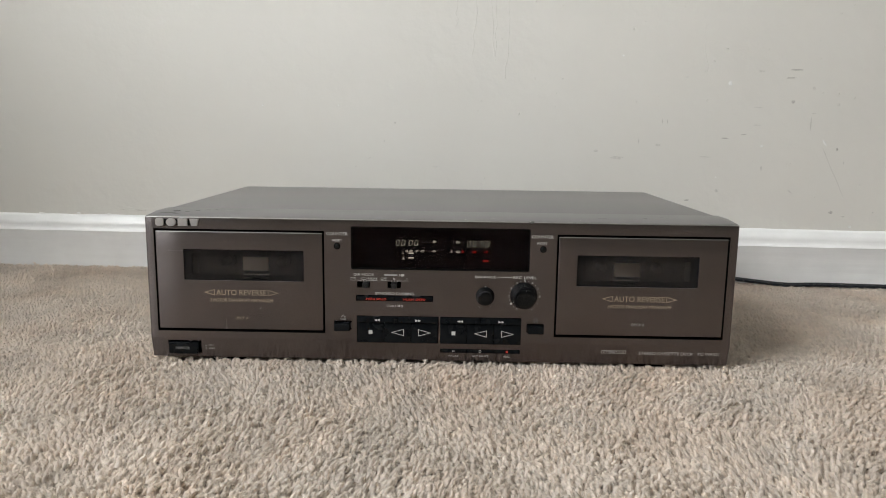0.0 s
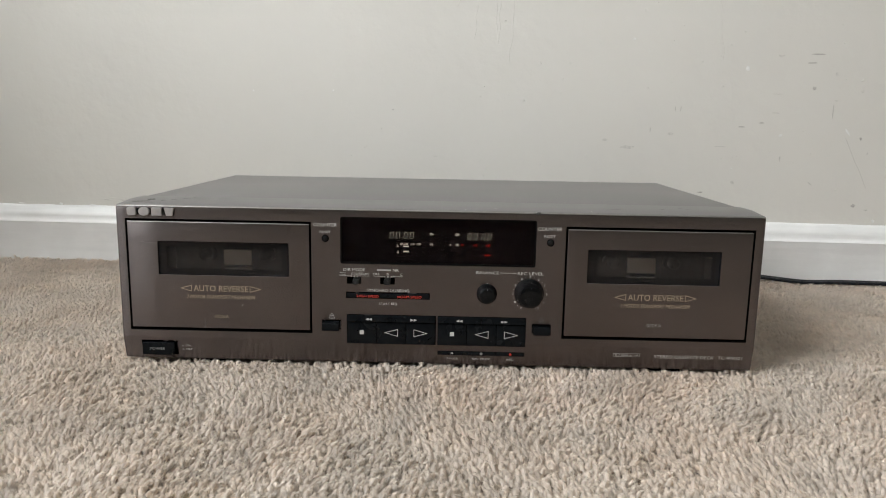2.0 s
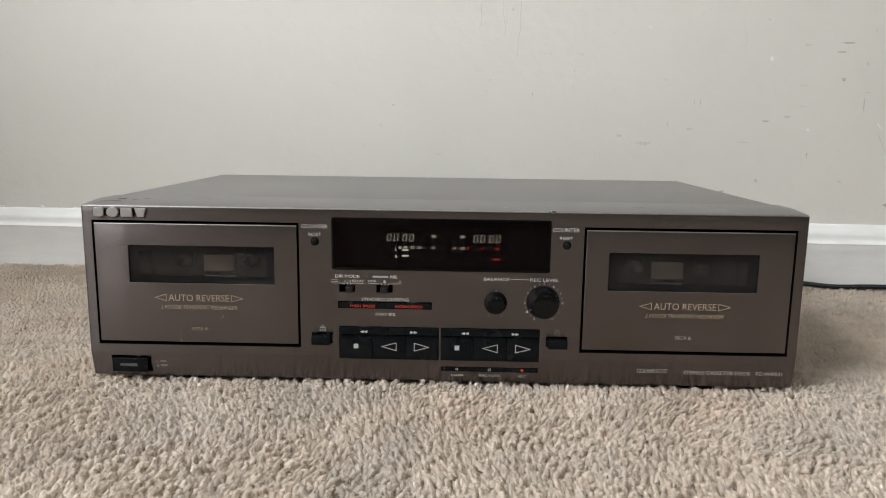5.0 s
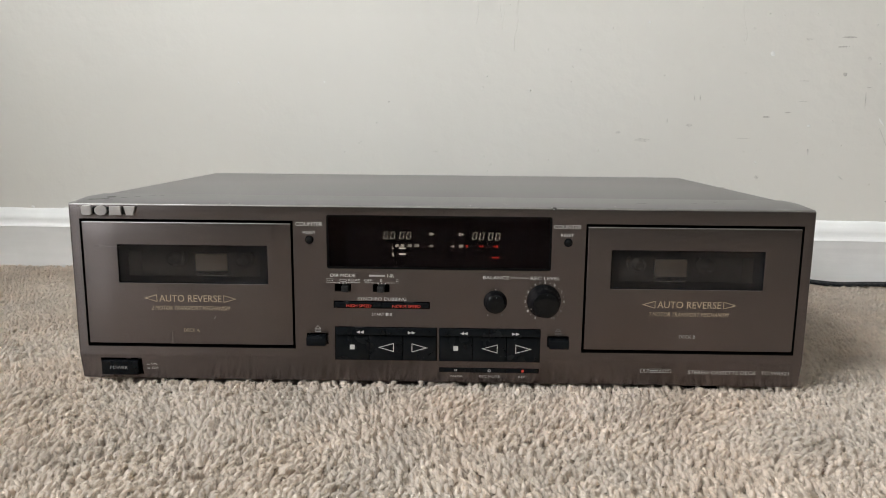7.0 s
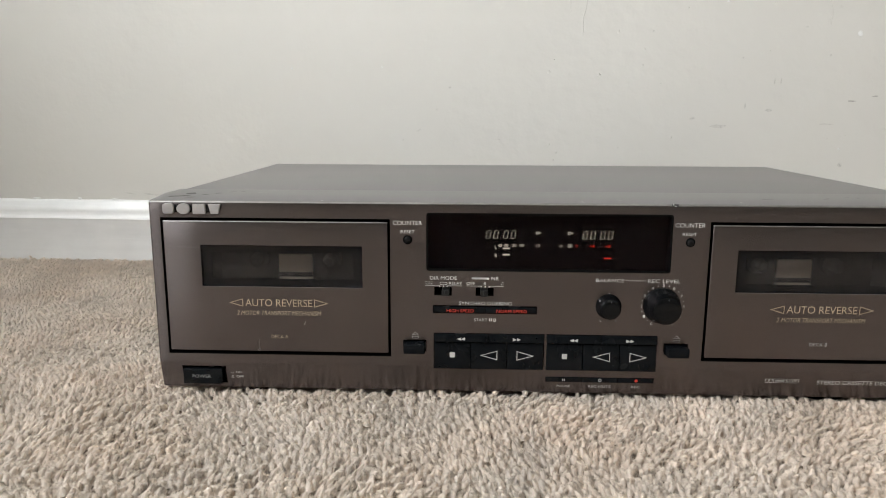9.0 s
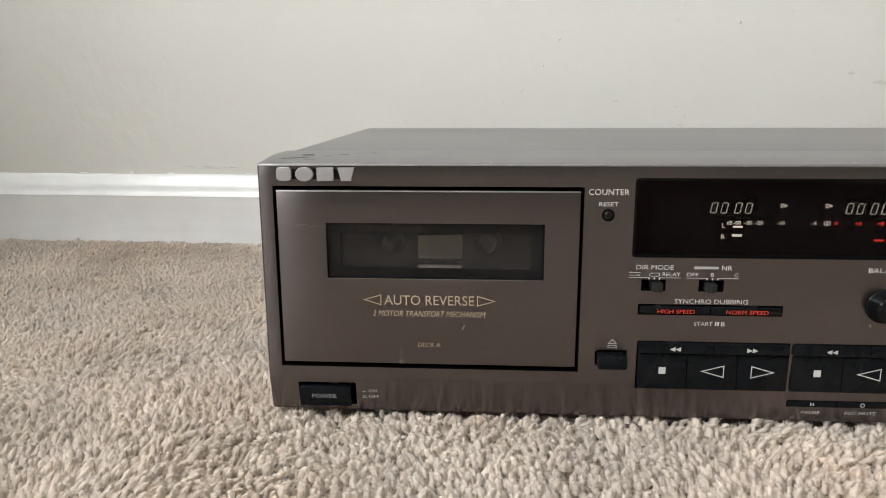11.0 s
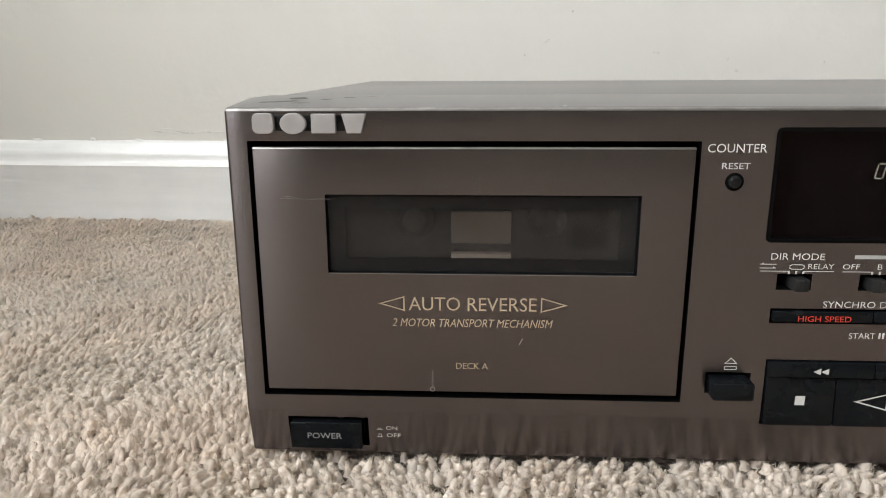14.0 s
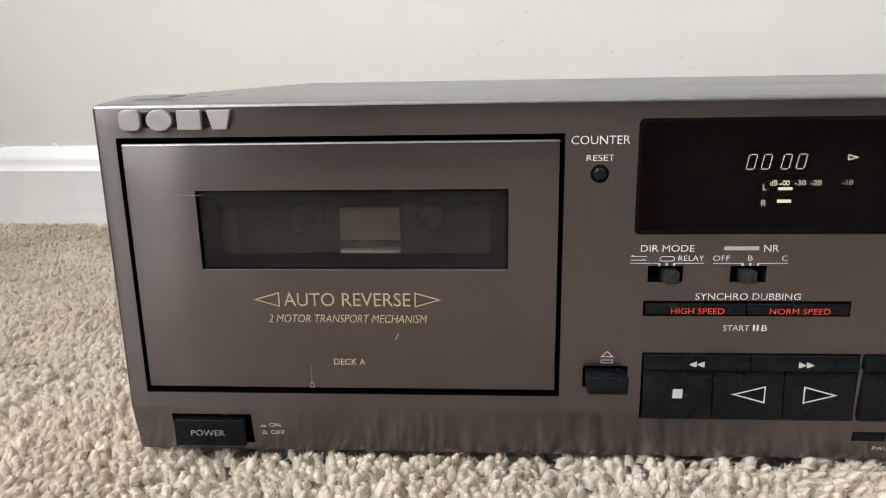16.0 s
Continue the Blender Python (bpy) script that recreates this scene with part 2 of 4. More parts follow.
def plate(x0, x1, z0, z1, holes, front, depth, hole_depth, edge=0.0, lean=False, inner=1):
    """An upright plate that faces -y, with rectangular openings; the walls of the openings take material slot inner."""
    xs = sorted({x0, x1, *[v for h in holes for v in h[:2]]})
    zs = sorted({z0, z1, *[v for h in holes for v in h[2:]], *([FOLD] if lean else [])})
    bm = bmesh.new()
    got = {}

    def vert(x, y, z):
        key = (round(x, 6), round(y, 6), round(z, 6))
        if key not in got:
            got[key] = bm.verts.new((x, y + (lower(z) if lean else 0), z))
        return got[key]

    def solid(i, k):
        if not (0 <= i < len(xs) - 1 and 0 <= k < len(zs) - 1):
            return None
        cx, cz = (xs[i] + xs[i + 1]) / 2, (zs[k] + zs[k + 1]) / 2
        return not any(h[0] < cx < h[1] and h[2] < cz < h[3] for h in holes)

    for i in range(len(xs) - 1):
        for k in range(len(zs) - 1):
            if not solid(i, k):
                continue
            a, b, c, d = xs[i], xs[i + 1], zs[k], zs[k + 1]
            bm.faces.new([vert(a, front, c), vert(b, front, c), vert(b, front, d), vert(a, front, d)])
            for di, dk, p, q in ((-1, 0, (a, d), (a, c)), (1, 0, (b, c), (b, d)), (0, -1, (a, c), (b, c)), (0, 1, (b, d), (a, d))):
                other = solid(i + di, k + dk)
                if other is True:
                    continue
                far = front + (depth if other is None else hole_depth)
                f = bm.faces.new([vert(p[0], front, p[1]), vert(p[0], far, p[1]), vert(q[0], far, q[1]), vert(q[0], front, q[1])])
                f.material_index = 0 if other is None else inner
    bmesh.ops.recalc_face_normals(bm, faces=bm.faces[:])
    if edge:
        def rim(e):
            if len(e.link_faces) != 2:
                return False
            n = [f.normal for f in e.link_faces]
            return abs(n[0].dot(n[1])) < 0.5 and all(f.material_index == 0 for f in e.link_faces)
        bmesh.ops.bevel(bm, geom=[e for e in bm.edges if rim(e)], offset=edge, segments=3, profile=0.5, affect="EDGES", clamp_overlap=True)
        bm.normal_update()
        # upward bevels take the brighter metal: wear plus a painted highlight
        for f in bm.faces:
            if f.material_index == 0 and f.normal.z > 0.2 and f.normal.y < -0.2:
                f.material_index = 2
    return bm


def mirror_ok(bm):
    """Turns every face outward again."""
    bmesh.ops.recalc_face_normals(bm, faces=bm.faces[:])
    return bm


def turned(profile, cx, cz, front, n=40):
    """A knob turned about an axis along y: (radius, distance towards the viewer) from foot to cap."""
    bm = bmesh.new()
    rings = [[bm.verts.new((cx + r * math.cos(2 * math.pi * i / n), front - d, cz + r * math.sin(2 * math.pi * i / n))) for i in range(n)] for r, d in profile]
    for a, b in zip(rings, rings[1:]):
        for i in range(n):
            bm.faces.new([a[i], a[(i + 1) % n], b[(i + 1) % n], b[i]])
    bm.faces.new(rings[-1])
    return mirror_ok(bm)


def ring(cx, cz, r0, r1, y, n=24):
    bm = bmesh.new()
    a = [bm.verts.new((cx + r0 * math.cos(2 * math.pi * i / n), y, cz + r0 * math.sin(2 * math.pi * i / n))) for i in range(n)]
    b = [bm.verts.new((cx + r1 * math.cos(2 * math.pi * i / n), y, cz + r1 * math.sin(2 * math.pi * i / n))) for i in range(n)]
    for i in range(n):
        bm.faces.new([a[i], a[(i + 1) % n], b[(i + 1) % n], b[i]])
    return bm


def disc(cx, cz, r, y, n=16):
    bm = bmesh.new()
    bm.faces.new([bm.verts.new((cx + r * math.cos(2 * math.pi * i / n), y, cz + r * math.sin(2 * math.pi * i / n))) for i in range(n)])
    return bm


def shape(points, y, lean=False):
    """A flat printed shape on a face towards -y; points as (x, z)."""
    bm = bmesh.new()
    bm.faces.new([bm.verts.new((x, y + (lower(z) if lean else 0), z)) for x, z in points])
    return bm


def bar(x0, x1, z0, z1, y, lean=False):
    return shape([(x0, z0), (x1, z0), (x1, z1), (x0, z1)], y, lean)


def outline(points, width, y, lean=False):
    """A closed printed line of that width along the corners (x, z)."""
    bm = bmesh.new()
    c = Vector((sum(p[0] for p in points) / len(points), sum(p[1] for p in points) / len(points)))
    n = len(points)
    inner = []
    for i in range(n):
        p, a, b = Vector(points[i]), Vector(points[i - 1]), Vector(points[(i + 1) % n])
        u, v = (a - p).normalized(), (b - p).normalized()
        w = (u + v)
        s = max(0.25, abs(u.x * v.y - u.y * v.x))
        w = w / s
        inner.append(p + w * width)
    o = [bm.verts.new((x, y + (lower(z) if lean else 0), z)) for x, z in points]
    k = [bm.verts.new((p.x, y + (lower(p.y) if lean else 0), p.y)) for p in inner]
    for i in range(n):
        bm.faces.new([o[i], o[(i + 1) % n], k[(i + 1) % n], k[i]])
    return bm


def lettering(text, x0, x1, z0, z1, y, mat, parent, shear=0.0, lean=False, name="lettering", bold=0.0):
    """Printed words that fill the given rectangle on a face towards -y."""
    cu = bpy.data.curves.new("words", "FONT")
    cu.body, cu.resolution_u, cu.offset = text, 3, bold
    ob = bpy.data.objects.new("words", cu)
    scene.collection.objects.link(ob)
    me = bpy.data.meshes.new_from_object(ob)
    bpy.data.objects.remove(ob)
    bpy.data.curves.remove(cu)
    me.name = name
    co = np.empty(len(me.vertices) * 3, dtype=np.float32)
    me.vertices.foreach_get("co", co)
    co = co.reshape(-1, 3)
    u = (co[:, 0] - co[:, 0].min()) / max(1e-6, np.ptp(co[:, 0]))
    v = (co[:, 1] - co[:, 1].min()) / max(1e-6, np.ptp(co[:, 1]))
    z = z0 + v * (z1 - z0)
    slant = shear * (z1 - z0)
    x = x0 + u * (x1 - x0 - slant) + v * slant
    yy = y + (np.array([lower(float(q)) for q in z]) if lean else 0 * z)
    me.vertices.foreach_set("co", np.stack([x, yy, z], 1).astype(np.float32).ravel())
    me.materials.clear()
    me.materials.append(mat)
    me.polygons.foreach_set("use_smooth", [False] * len(me.polygons))
    me.update()
    ob = new(name, me)
    ob.parent = parent
    if parent.type == "EMPTY":
        ob.matrix_parent_inverse = parent.matrix_basis.inverted()
    return ob


# ---- the room ----
def structure(name, bm, mats, label, category, local=ROOM, angle=40):
    ob = part(name, bm, mats, None, "", angle)
    ob.matrix_basis = local
    return tagged(ob, label, category, kind="structure")


def boxes(*spans):
    bm = bmesh.new()
    for s in spans:
        join(bm, hull(*s))
    return bm


X0, X1, Y0, TOP = WEST, 5.4, -6.2, 2.45
wall_north = structure("wall_north", boxes((X0 - 0.12, X1 + 0.12, 0, 0.12, FLOOR, TOP)), WALL, "off-white painted wall with scuffs, painted dent shade and chips behind the deck", "wall")
structure("wall_south", boxes((X0 - 0.12, X1 + 0.12, Y0 - 0.12, Y0, FLOOR, TOP)), WALL, "plain off-white painted wall", "wall")
structure("wall_east", boxes((X1, X1 + 0.12, Y0, 0, FLOOR, TOP)), WALL, "plain off-white painted wall", "wall")
structure("wall_west", boxes((X0 - 0.12, X0, Y0, WIN_Y0, FLOOR, TOP), (X0 - 0.12, X0, WIN_Y1, 0, FLOOR, TOP),
          (X0 - 0.12, X0, WIN_Y0, WIN_Y1, FLOOR, WIN_Z0), (X0 - 0.12, X0, WIN_Y0, WIN_Y1, WIN_Z1, TOP)), WALL, "off-white painted wall with a window opening", "wall")
structure("ceiling", boxes((X0 - 0.12, X1 + 0.12, Y0 - 0.12, 0.12, TOP, TOP + 0.1)), CEIL, "plain white painted ceiling", "ceiling")
structure("floor", boxes((X0 - 0.12, X1 + 0.12, Y0 - 0.12, 0.12, FLOOR - 0.05, FLOOR)), BACKING_SHADED_PILE, "beige cut-pile carpet covering the floor", "carpet")

window = tagged(new("window_1"), "white framed window that lets in daylight", "window", kind="structure")
window.matrix_basis = ROOM


def in_room(name, bm, mat, parent):
    ob = part(name, bm, mat)
    ob.parent = parent
    return ob


fx0, fx1 = WEST - 0.10, WEST - 0.055
for s in ((fx0, fx1, WIN_Y0, WIN_Y0 + 0.05, WIN_Z0, WIN_Z1), (fx0, fx1, WIN_Y1 - 0.05, WIN_Y1, WIN_Z0, WIN_Z1),
          (fx0, fx1, WIN_Y0 + 0.05, WIN_Y1 - 0.05, WIN_Z0, WIN_Z0 + 0.05), (fx0, fx1, WIN_Y0 + 0.05, WIN_Y1 - 0.05, WIN_Z1 - 0.05, WIN_Z1),
          (fx0, fx1, WIN_Y0 + 0.05, WIN_Y1 - 0.05, 1.15, 1.19)):
    in_room("window_frame", hull(*s, 0.004), TRIM, window)
in_room("window_sill", hull(WEST - 0.05, WEST + 0.04, WIN_Y0 - 0.04, WIN_Y1 + 0.04, WIN_Z0 - 0.025, WIN_Z0 - 0.001, 0.005), TRIM, window)
for z0, z1 in ((WIN_Z0 + 0.05, 1.15), (1.19, WIN_Z1 - 0.05)):
    pane = in_room("pane", hull(fx0 + 0.018, fx0 + 0.022, WIN_Y0 + 0.05, WIN_Y1 - 0.05, z0, z1), PANE, window)
    pane.visible_shadow = False


def skirting(length0, length1, along):
    """A moulded skirting board with a brushed, slightly wavy top edge; along turns its line into the room's frame."""
    prof = [(-0.0100, FLOOR), (-0.0105, 0.0432), (-0.0112, 0.0447), (-0.0095, 0.0467), (-0.0078, 0.0492), (-0.0082, 0.0526),
            (-0.0074, 0.0572), (-0.0045, 0.0599), (-0.0040, 0.0619), (-0.0015, 0.0643), (0.0005, 0.0649)]
    n = 260
    bm = bmesh.new()
    rows = []
    for i in range(n + 1):
        u = length0 + (length1 - length0) * i / n
        w = 0.0007 * noise.noise((u * 22, 3.1, 0)) + 0.0006 * noise.noise((u * 75, 7.7, 0))
        rows.append([bm.verts.new(along(u, d + (0.0003 * noise.noise((u * 14, z * 90, 1.5)) if 0 < k < 9 else 0), z + (w if k > 7 else 0))) for k, (d, z) in enumerate(prof)])
    for a, b in zip(rows, rows[1:]):
        for k in range(len(prof) - 1):
            bm.faces.new([a[k], b[k], b[k + 1], a[k + 1]])
    return mirror_ok(bm)


structure("baseboard", skirting(X0 + 0.012, X1 - 0.012, lambda u, d, z: (u, d, z)), TRIM, "glossy white moulded baseboard with brush marks", "baseboard", angle=50)
structure("baseboard_west", skirting(Y0, -0.012, lambda u, d, z: (X0 - d, u, z)), TRIM, "glossy white moulded baseboard", "baseboard", angle=50)


# ---- scuffs, painted dent shade, chips and paint runs on the wall ----
def blot(x, z, w, h, mat, name, tilt=0.0, seed=0, proud=0.0004):
    """A small uneven patch, slightly proud of the wall."""
    rnd = random.Random(seed)
    bm = bmesh.new()
    n = 11
    c = bm.verts.new((x, -proud, z))
    edge = []
    for i in range(n):
        a = 2 * math.pi * i / n
        k = 0.62 + 0.5 * rnd.random()
        dx, dz = 0.5 * w * k * math.cos(a), 0.5 * h * k * math.sin(a)
        ct, st = math.cos(tilt), math.sin(tilt)
        edge.append(bm.verts.new((x + dx * ct - dz * st, -0.00008, z + dx * st + dz * ct)))
    for i in range(n):
        bm.faces.new([c, edge[i], edge[(i + 1) % n]])
    ob = part(name, mirror_ok(bm), mat)
    ob.parent = wall_north
    return ob


def run(points, width, name, mat, proud=0.0005):
    """A thin raised line along (x, z) points: a paint run or a scratch."""
    bm = bmesh.new()
    rows = []
    for i, (x, z) in enumerate(points):
        k = width * (0.35 if i in (0, len(points) - 1) else 1.0) / 2
        rows.append([bm.verts.new((x - k, -0.0001, z)), bm.verts.new((x, -proud, z)), bm.verts.new((x + k, -0.0001, z))])
    for a, b in zip(rows, rows[1:]):
        for j in range(2):
            bm.faces.new([a[j], a[j + 1], b[j + 1], b[j]])
    ob = part(name, mirror_ok(bm), mat, angle=80)
    ob.parent = wall_north
    return ob


def on_wall(x, z):
    return x * 1.0125 - 0.0010, z * 1.0165


def wavy(a, b, n=9, amp=0.0012, seed=0):
    return [on_wall(a[0] + (b[0] - a[0]) * i / n + amp * noise.noise((seed * 3.3, i * 0.45, 0)), a[1] + (b[1] - a[1]) * i / n) for i in range(n + 1)]


for k, (x0, z0, x1, z1, w) in enumerate(((0.0104, 0.345, 0.0108, 0.2942, 0.0016), (0.0345, 0.345, 0.0302, 0.2599, 0.0018), (0.0495, 0.345, 0.0560, 0.2538, 0.0016),
                                         (0.0560, 0.345, 0.0570, 0.2590, 0.0014), (0.0740, 0.345, 0.0696, 0.2327, 0.0016), (0.2945, 0.3135, 0.3028, 0.2393, 0.0015))):
    run(wavy((x0, z0), (x1, z1), 14, 0.0035, k), w, "paint_run", WALL, 0.0004)
# the shade in the wall's dents is painted as flat dark and grey marks
DARK_MARKS = ((0.4040, 0.2482, 0.015, 0.0022), (0.3986, 0.2390, 0.012, 0.0020), (0.4033, 0.2122, 0.004, 0.005), (0.3287, 0.1694, 0.010, 0.0018), (0.3505, 0.1741, 0.007, 0.0018),
              (0.4584, 0.1585, 0.0028, 0.0035), (0.2238, 0.2101, 0.0012, 0.0018), (0.2735, 0.3171, 0.0012, 0.0012), (0.2893, 0.0960, 0.0068, 0.0024), (0.4586, 0.0847, 0.006, 0.0045),
              (0.5068, 0.0852, 0.0016, 0.0016), (-0.0615, 0.1820, 0.0026, 0.0018), (-0.0747, 0.1603, 0.0014, 0.0018), (0.2553, 0.1878, 0.0009, 0.0060), (0.2613, 0.1879, 0.0009, 0.0060),
              (0.4258, 0.1880, 0.0010, 0.0160), (0.4673, 0.1426, 0.0012, 0.0030))
GREY_MARKS = ((0.3653, 0.2462, 0.008, 0.0026), (0.4260, 0.2276, 0.004, 0.0045), (0.3652, 0.2054, 0.013, 0.0010), (0.4551, 0.2094, 0.004, 0.004), (0.3636, 0.1850, 0.011, 0.0014),
              (0.2041, 0.1449, 0.022, 0.0045), (0.1793, 0.1524, 0.006, 0.0034), (0.2291, 0.1645, 0.0016, 0.0085), (0.2519, 0.1605, 0.008, 0.0032), (0.3072, 0.1474, 0.020, 0.0013),
              (0.3736, 0.1346, 0.0022, 0.008), (0.3241, 0.1082, 0.005, 0.005), (0.4728, 0.0801, 0.005, 0.0016), (0.1372, 0.2355, 0.0022, 0.0016), (0.2293, 0.3009, 0.0014, 0.0014),
              (-0.0119, 0.1305, 0.0060, 0.0016), (-0.1096, 0.1293, 0.0018, 0.0014), (0.4286, 0.1992, 0.006, 0.0012))
for k, (x, z, w, h) in enumerate(DARK_MARKS):
    blot(*on_wall(x, z), w, h, DENT_SHADE, "scuff", 0, k)
for k, (x, z, w, h) in enumerate(GREY_MARKS):
    blot(*on_wall(x, z), w, h, SCUFF_SHADE, "scuff", 0, 40 + k)
for k, (x, z, w, h) in enumerate(((0.3303, 0.2324, 0.0055, 0.005), (0.3721, 0.1610, 0.0045, 0.0028), (0.4438, 0.1655, 0.0026, 0.009), (-0.2232, 0.2008, 0.0026, 0.0026), (-0.1304, 0.2022, 0.0024, 0.0022),
                                  (0.2057, 0.2627, 0.0024, 0.0030), (0.4818, 0.0678, 0.0050, 0.0036), (0.3216, 0.1236, 0.0030, 0.0018))):
    blot(*on_wall(x, z), w, h, CHIP, "paint_chip", 0.3 * k, 80 + k, 0.0008)
blot(*on_wall(-0.0928, 0.1395), 0.0052, 0.0016, SCUFF_SHADE, "scuff", 0.6, 120)
blot(*on_wall(0.4091, 0.1080), 0.0085, 0.0014, SCUFF_SHADE, "scuff", -0.6, 121)
for k in range(70):
    rnd = random.Random(500 + k)
    x, z = 0.02 + 0.52 * rnd.random() ** 0.8, 0.09 + 0.27 * rnd.random()
    w = rnd.uniform(0.0012, 0.0042)
    blot(*on_wall(x, z), w, w * rnd.uniform(0.35, 1.3), WALL, "paint_nib", rnd.uniform(-0.6, 0.6), 600 + k, rnd.uniform(0.0005, 0.0011))
run(wavy((0.4409, 0.1603), (0.4706, 0.1043), 10, 0.002, 9), 0.0007, "scratch", SCUFF_SHADE, 0.0003)
for k in range(9):
    blot(-0.412 + 0.0075 * k, 0.0722 + 0.0040 * noise.noise((k * 1.7, 0, 4)), 0.017, 0.0012 + 0.0010 * (k % 2), WALL if k % 3 else SCUFF_SHADE, "scuff", 0.12 * (k % 3 - 1), 140 + k, 0.0005)
for k, (x, z, w, h) in enumerate(((-0.470, 0.0655, 0.006, 0.004), (-0.430, 0.0652, 0.010, 0.0022), (-0.352, 0.0653, 0.008, 0.0024), (-0.520, 0.0652, 0.012, 0.0020))):
    blot(x, z, w, h, CHIP, "caulk", 0.0, 160 + k, 0.0016)


# ---- the cassette deck ----
M = 0.001
deck = tagged(new("cassette_deck"), "grey-brown brushed metal twin cassette deck, switched on, standing on the carpet", "cassette deck")
deck.empty_display_size = 0.05
deck.matrix_basis = pose(0, 0.125, FLOOR)

HALF, HIGH, FOOT, CREST = 0.2155, 0.112, 0.0050, 0.1137
DOOR_L, DOOR_R, DOOR_B, DOOR_T = -0.2095, -0.0848, 0.0260, 0.1028
SLOTS = {
    "door_a": (DOOR_L, DOOR_R, DOOR_B, DOOR_T), "door_b": (-DOOR_R, -DOOR_L, DOOR_B, DOOR_T),
    "display": (-0.0645, 0.0645, 0.0757, 0.1057),
    "power": (-0.2030, -0.1782, 0.0080, 0.0186),
    "eject_a": (-0.0781, -0.0652, 0.0292, 0.0358), "eject_b": (0.0645, 0.0774, 0.0292, 0.0358),
    "slide_a": (-0.0610, -0.0514, 0.0612, 0.0659), "slide_b": (-0.0385, -0.0287, 0.0612, 0.0659),
    "dub": (-0.0618, -0.0049, 0.0512, 0.0557),
    "keys_a": (-0.0613, -0.0005, 0.0194, 0.0401), "keys_b": (0.0007, 0.0606, 0.0194, 0.0401),
    "rec": (0.0008, 0.0604, 0.0121, 0.0153),
    "reset_a": (-0.0769, -0.0737, 0.0902, 0.0934), "reset_b": (0.0732, 0.0764, 0.0902, 0.0934),
}


def crest(y):
    """Height of the fascia's top, which climbs from the front edge and then runs level."""
    return HIGH + (CREST - HIGH) * min(1.0, max(0.0, (y - 0.0011) / 0.0209))


front = plate(-HALF, HALF, FOOT, HIGH, list(SLOTS.values()), 0.0, 0.042, 0.0045, 0.0011, True)
bmesh.ops.bisect_plane(front, geom=front.verts[:] + front.edges[:] + front.faces[:], plane_co=(0, 0.022, 0), plane_no=(0, 1, 0))
for v in front.verts:
    if v.co.z > HIGH - 0.0012 and v.co.y > 0.02:
        v.co.z += CREST - HIGH
front.normal_update()
for f in front.faces:
    if f.normal.z > 0.9 and f.calc_center_median().z > HIGH - 0.001:
        f.material_index = 3
fascia = part("front_panel", front, [METAL, VOID, EDGE, COVER], deck, "brushed grey-brown metal fascia with white print")

for e in fascia.data.edges:
    if all(abs(fascia.data.vertices[k].co.z - FOLD) < 0.0001 for k in e.vertices):
        e.use_edge_sharp = True

# dark liner behind the openings
part("chassis_panel", plate(-0.212, 0.212, 0.009, 0.110, [(-0.1915, -0.0965, 0.055, 0.098), (0.0965, 0.1915, 0.055, 0.098), (-0.0675, 0.0675, 0.0722, 0.1092)], 0.0075, 0.002, 0.002, 0, False, 0), VOID, deck)

# folded top cover with rounded long edges
cover = hull(-0.2128, 0.2128, 0.0422, 0.2500, FOOT + 0.002, CREST - 0.0003)
bmesh.ops.bevel(cover, geom=[e for e in cover.edges if all(v.co.z > 0.1 for v in e.verts)], offset=0.0006, segments=3, profile=0.5, affect="EDGES")
for v in cover.verts:
    if v.co.z > 0.1:
        v.co.z += 0.0010 * (v.co.y - 0.042) / 0.208
top_cover = part("top_cover", cover, COVER, deck, "satin grey painted metal cover with dents and smudges")
for sx in (-0.17, 0.17):
    for sy in (0.045, 0.215):
        ft = bmesh.new()
        bmesh.ops.create_cone(ft, cap_ends=True, segments=24, radius1=0.016, radius2=0.018, depth=FOOT + 0.003 - FLOOR)
        bmesh.ops.translate(ft, vec=(sx, sy, (FOOT + 0.003 + FLOOR) / 2), verts=ft.verts)
        part("foot", ft, BLACK, deck)

# dents, scratches and smudges near the front edge of the top
def smear(x, y, w, h, mat, tilt, seed, name="dent"):
    rnd = random.Random(seed)
    bm = bmesh.new()
    pts = []
    for i in range(12):
        a = 2 * math.pi * i / 12
        k = 0.6 + 0.5 * rnd.random()
        dx, dy = w * k * math.cos(a) / 2, h * k * math.sin(a) / 2
        py = y + dx * math.sin(tilt) + dy * math.cos(tilt)
        pts.append(bm.verts.new((x + dx * math.cos(tilt) - dy * math.sin(tilt), py, crest(py) + 0.00010)))
    bm.faces.new(pts)
    return part(name, bm, mat, fascia)


SMUDGE = material("dark_smudge", (0.058, 0.055, 0.054), 0.5, vary=0.2, scale=400)
for k, (x, y, w, h, t) in enumerate(((-0.203, 0.012, 0.018, 0.0035, 0.3), (-0.199, 0.020, 0.007, 0.006, 0.8), (-0.196, 0.009, 0.006, 0.002, 0.1), (-0.190, 0.017, 0.004, 0.0022, 0.2),
                                     (-0.184, 0.021, 0.005, 0.0022, 0.1), (-0.178, 0.027, 0.006, 0.0016, 0.9), (-0.173, 0.031, 0.005, 0.0014, -0.7), (0.120, 0.016, 0.009, 0.0012, 0.1),
                                     (0.152, 0.018, 0.005, 0.0010, 0.4), (0.166, 0.024, 0.004, 0.0012, 0.2), (0.170, 0.021, 0.003, 0.001, 0.0))):
    smear(x, y, w, h, SMUDGE, t, 200 + k)
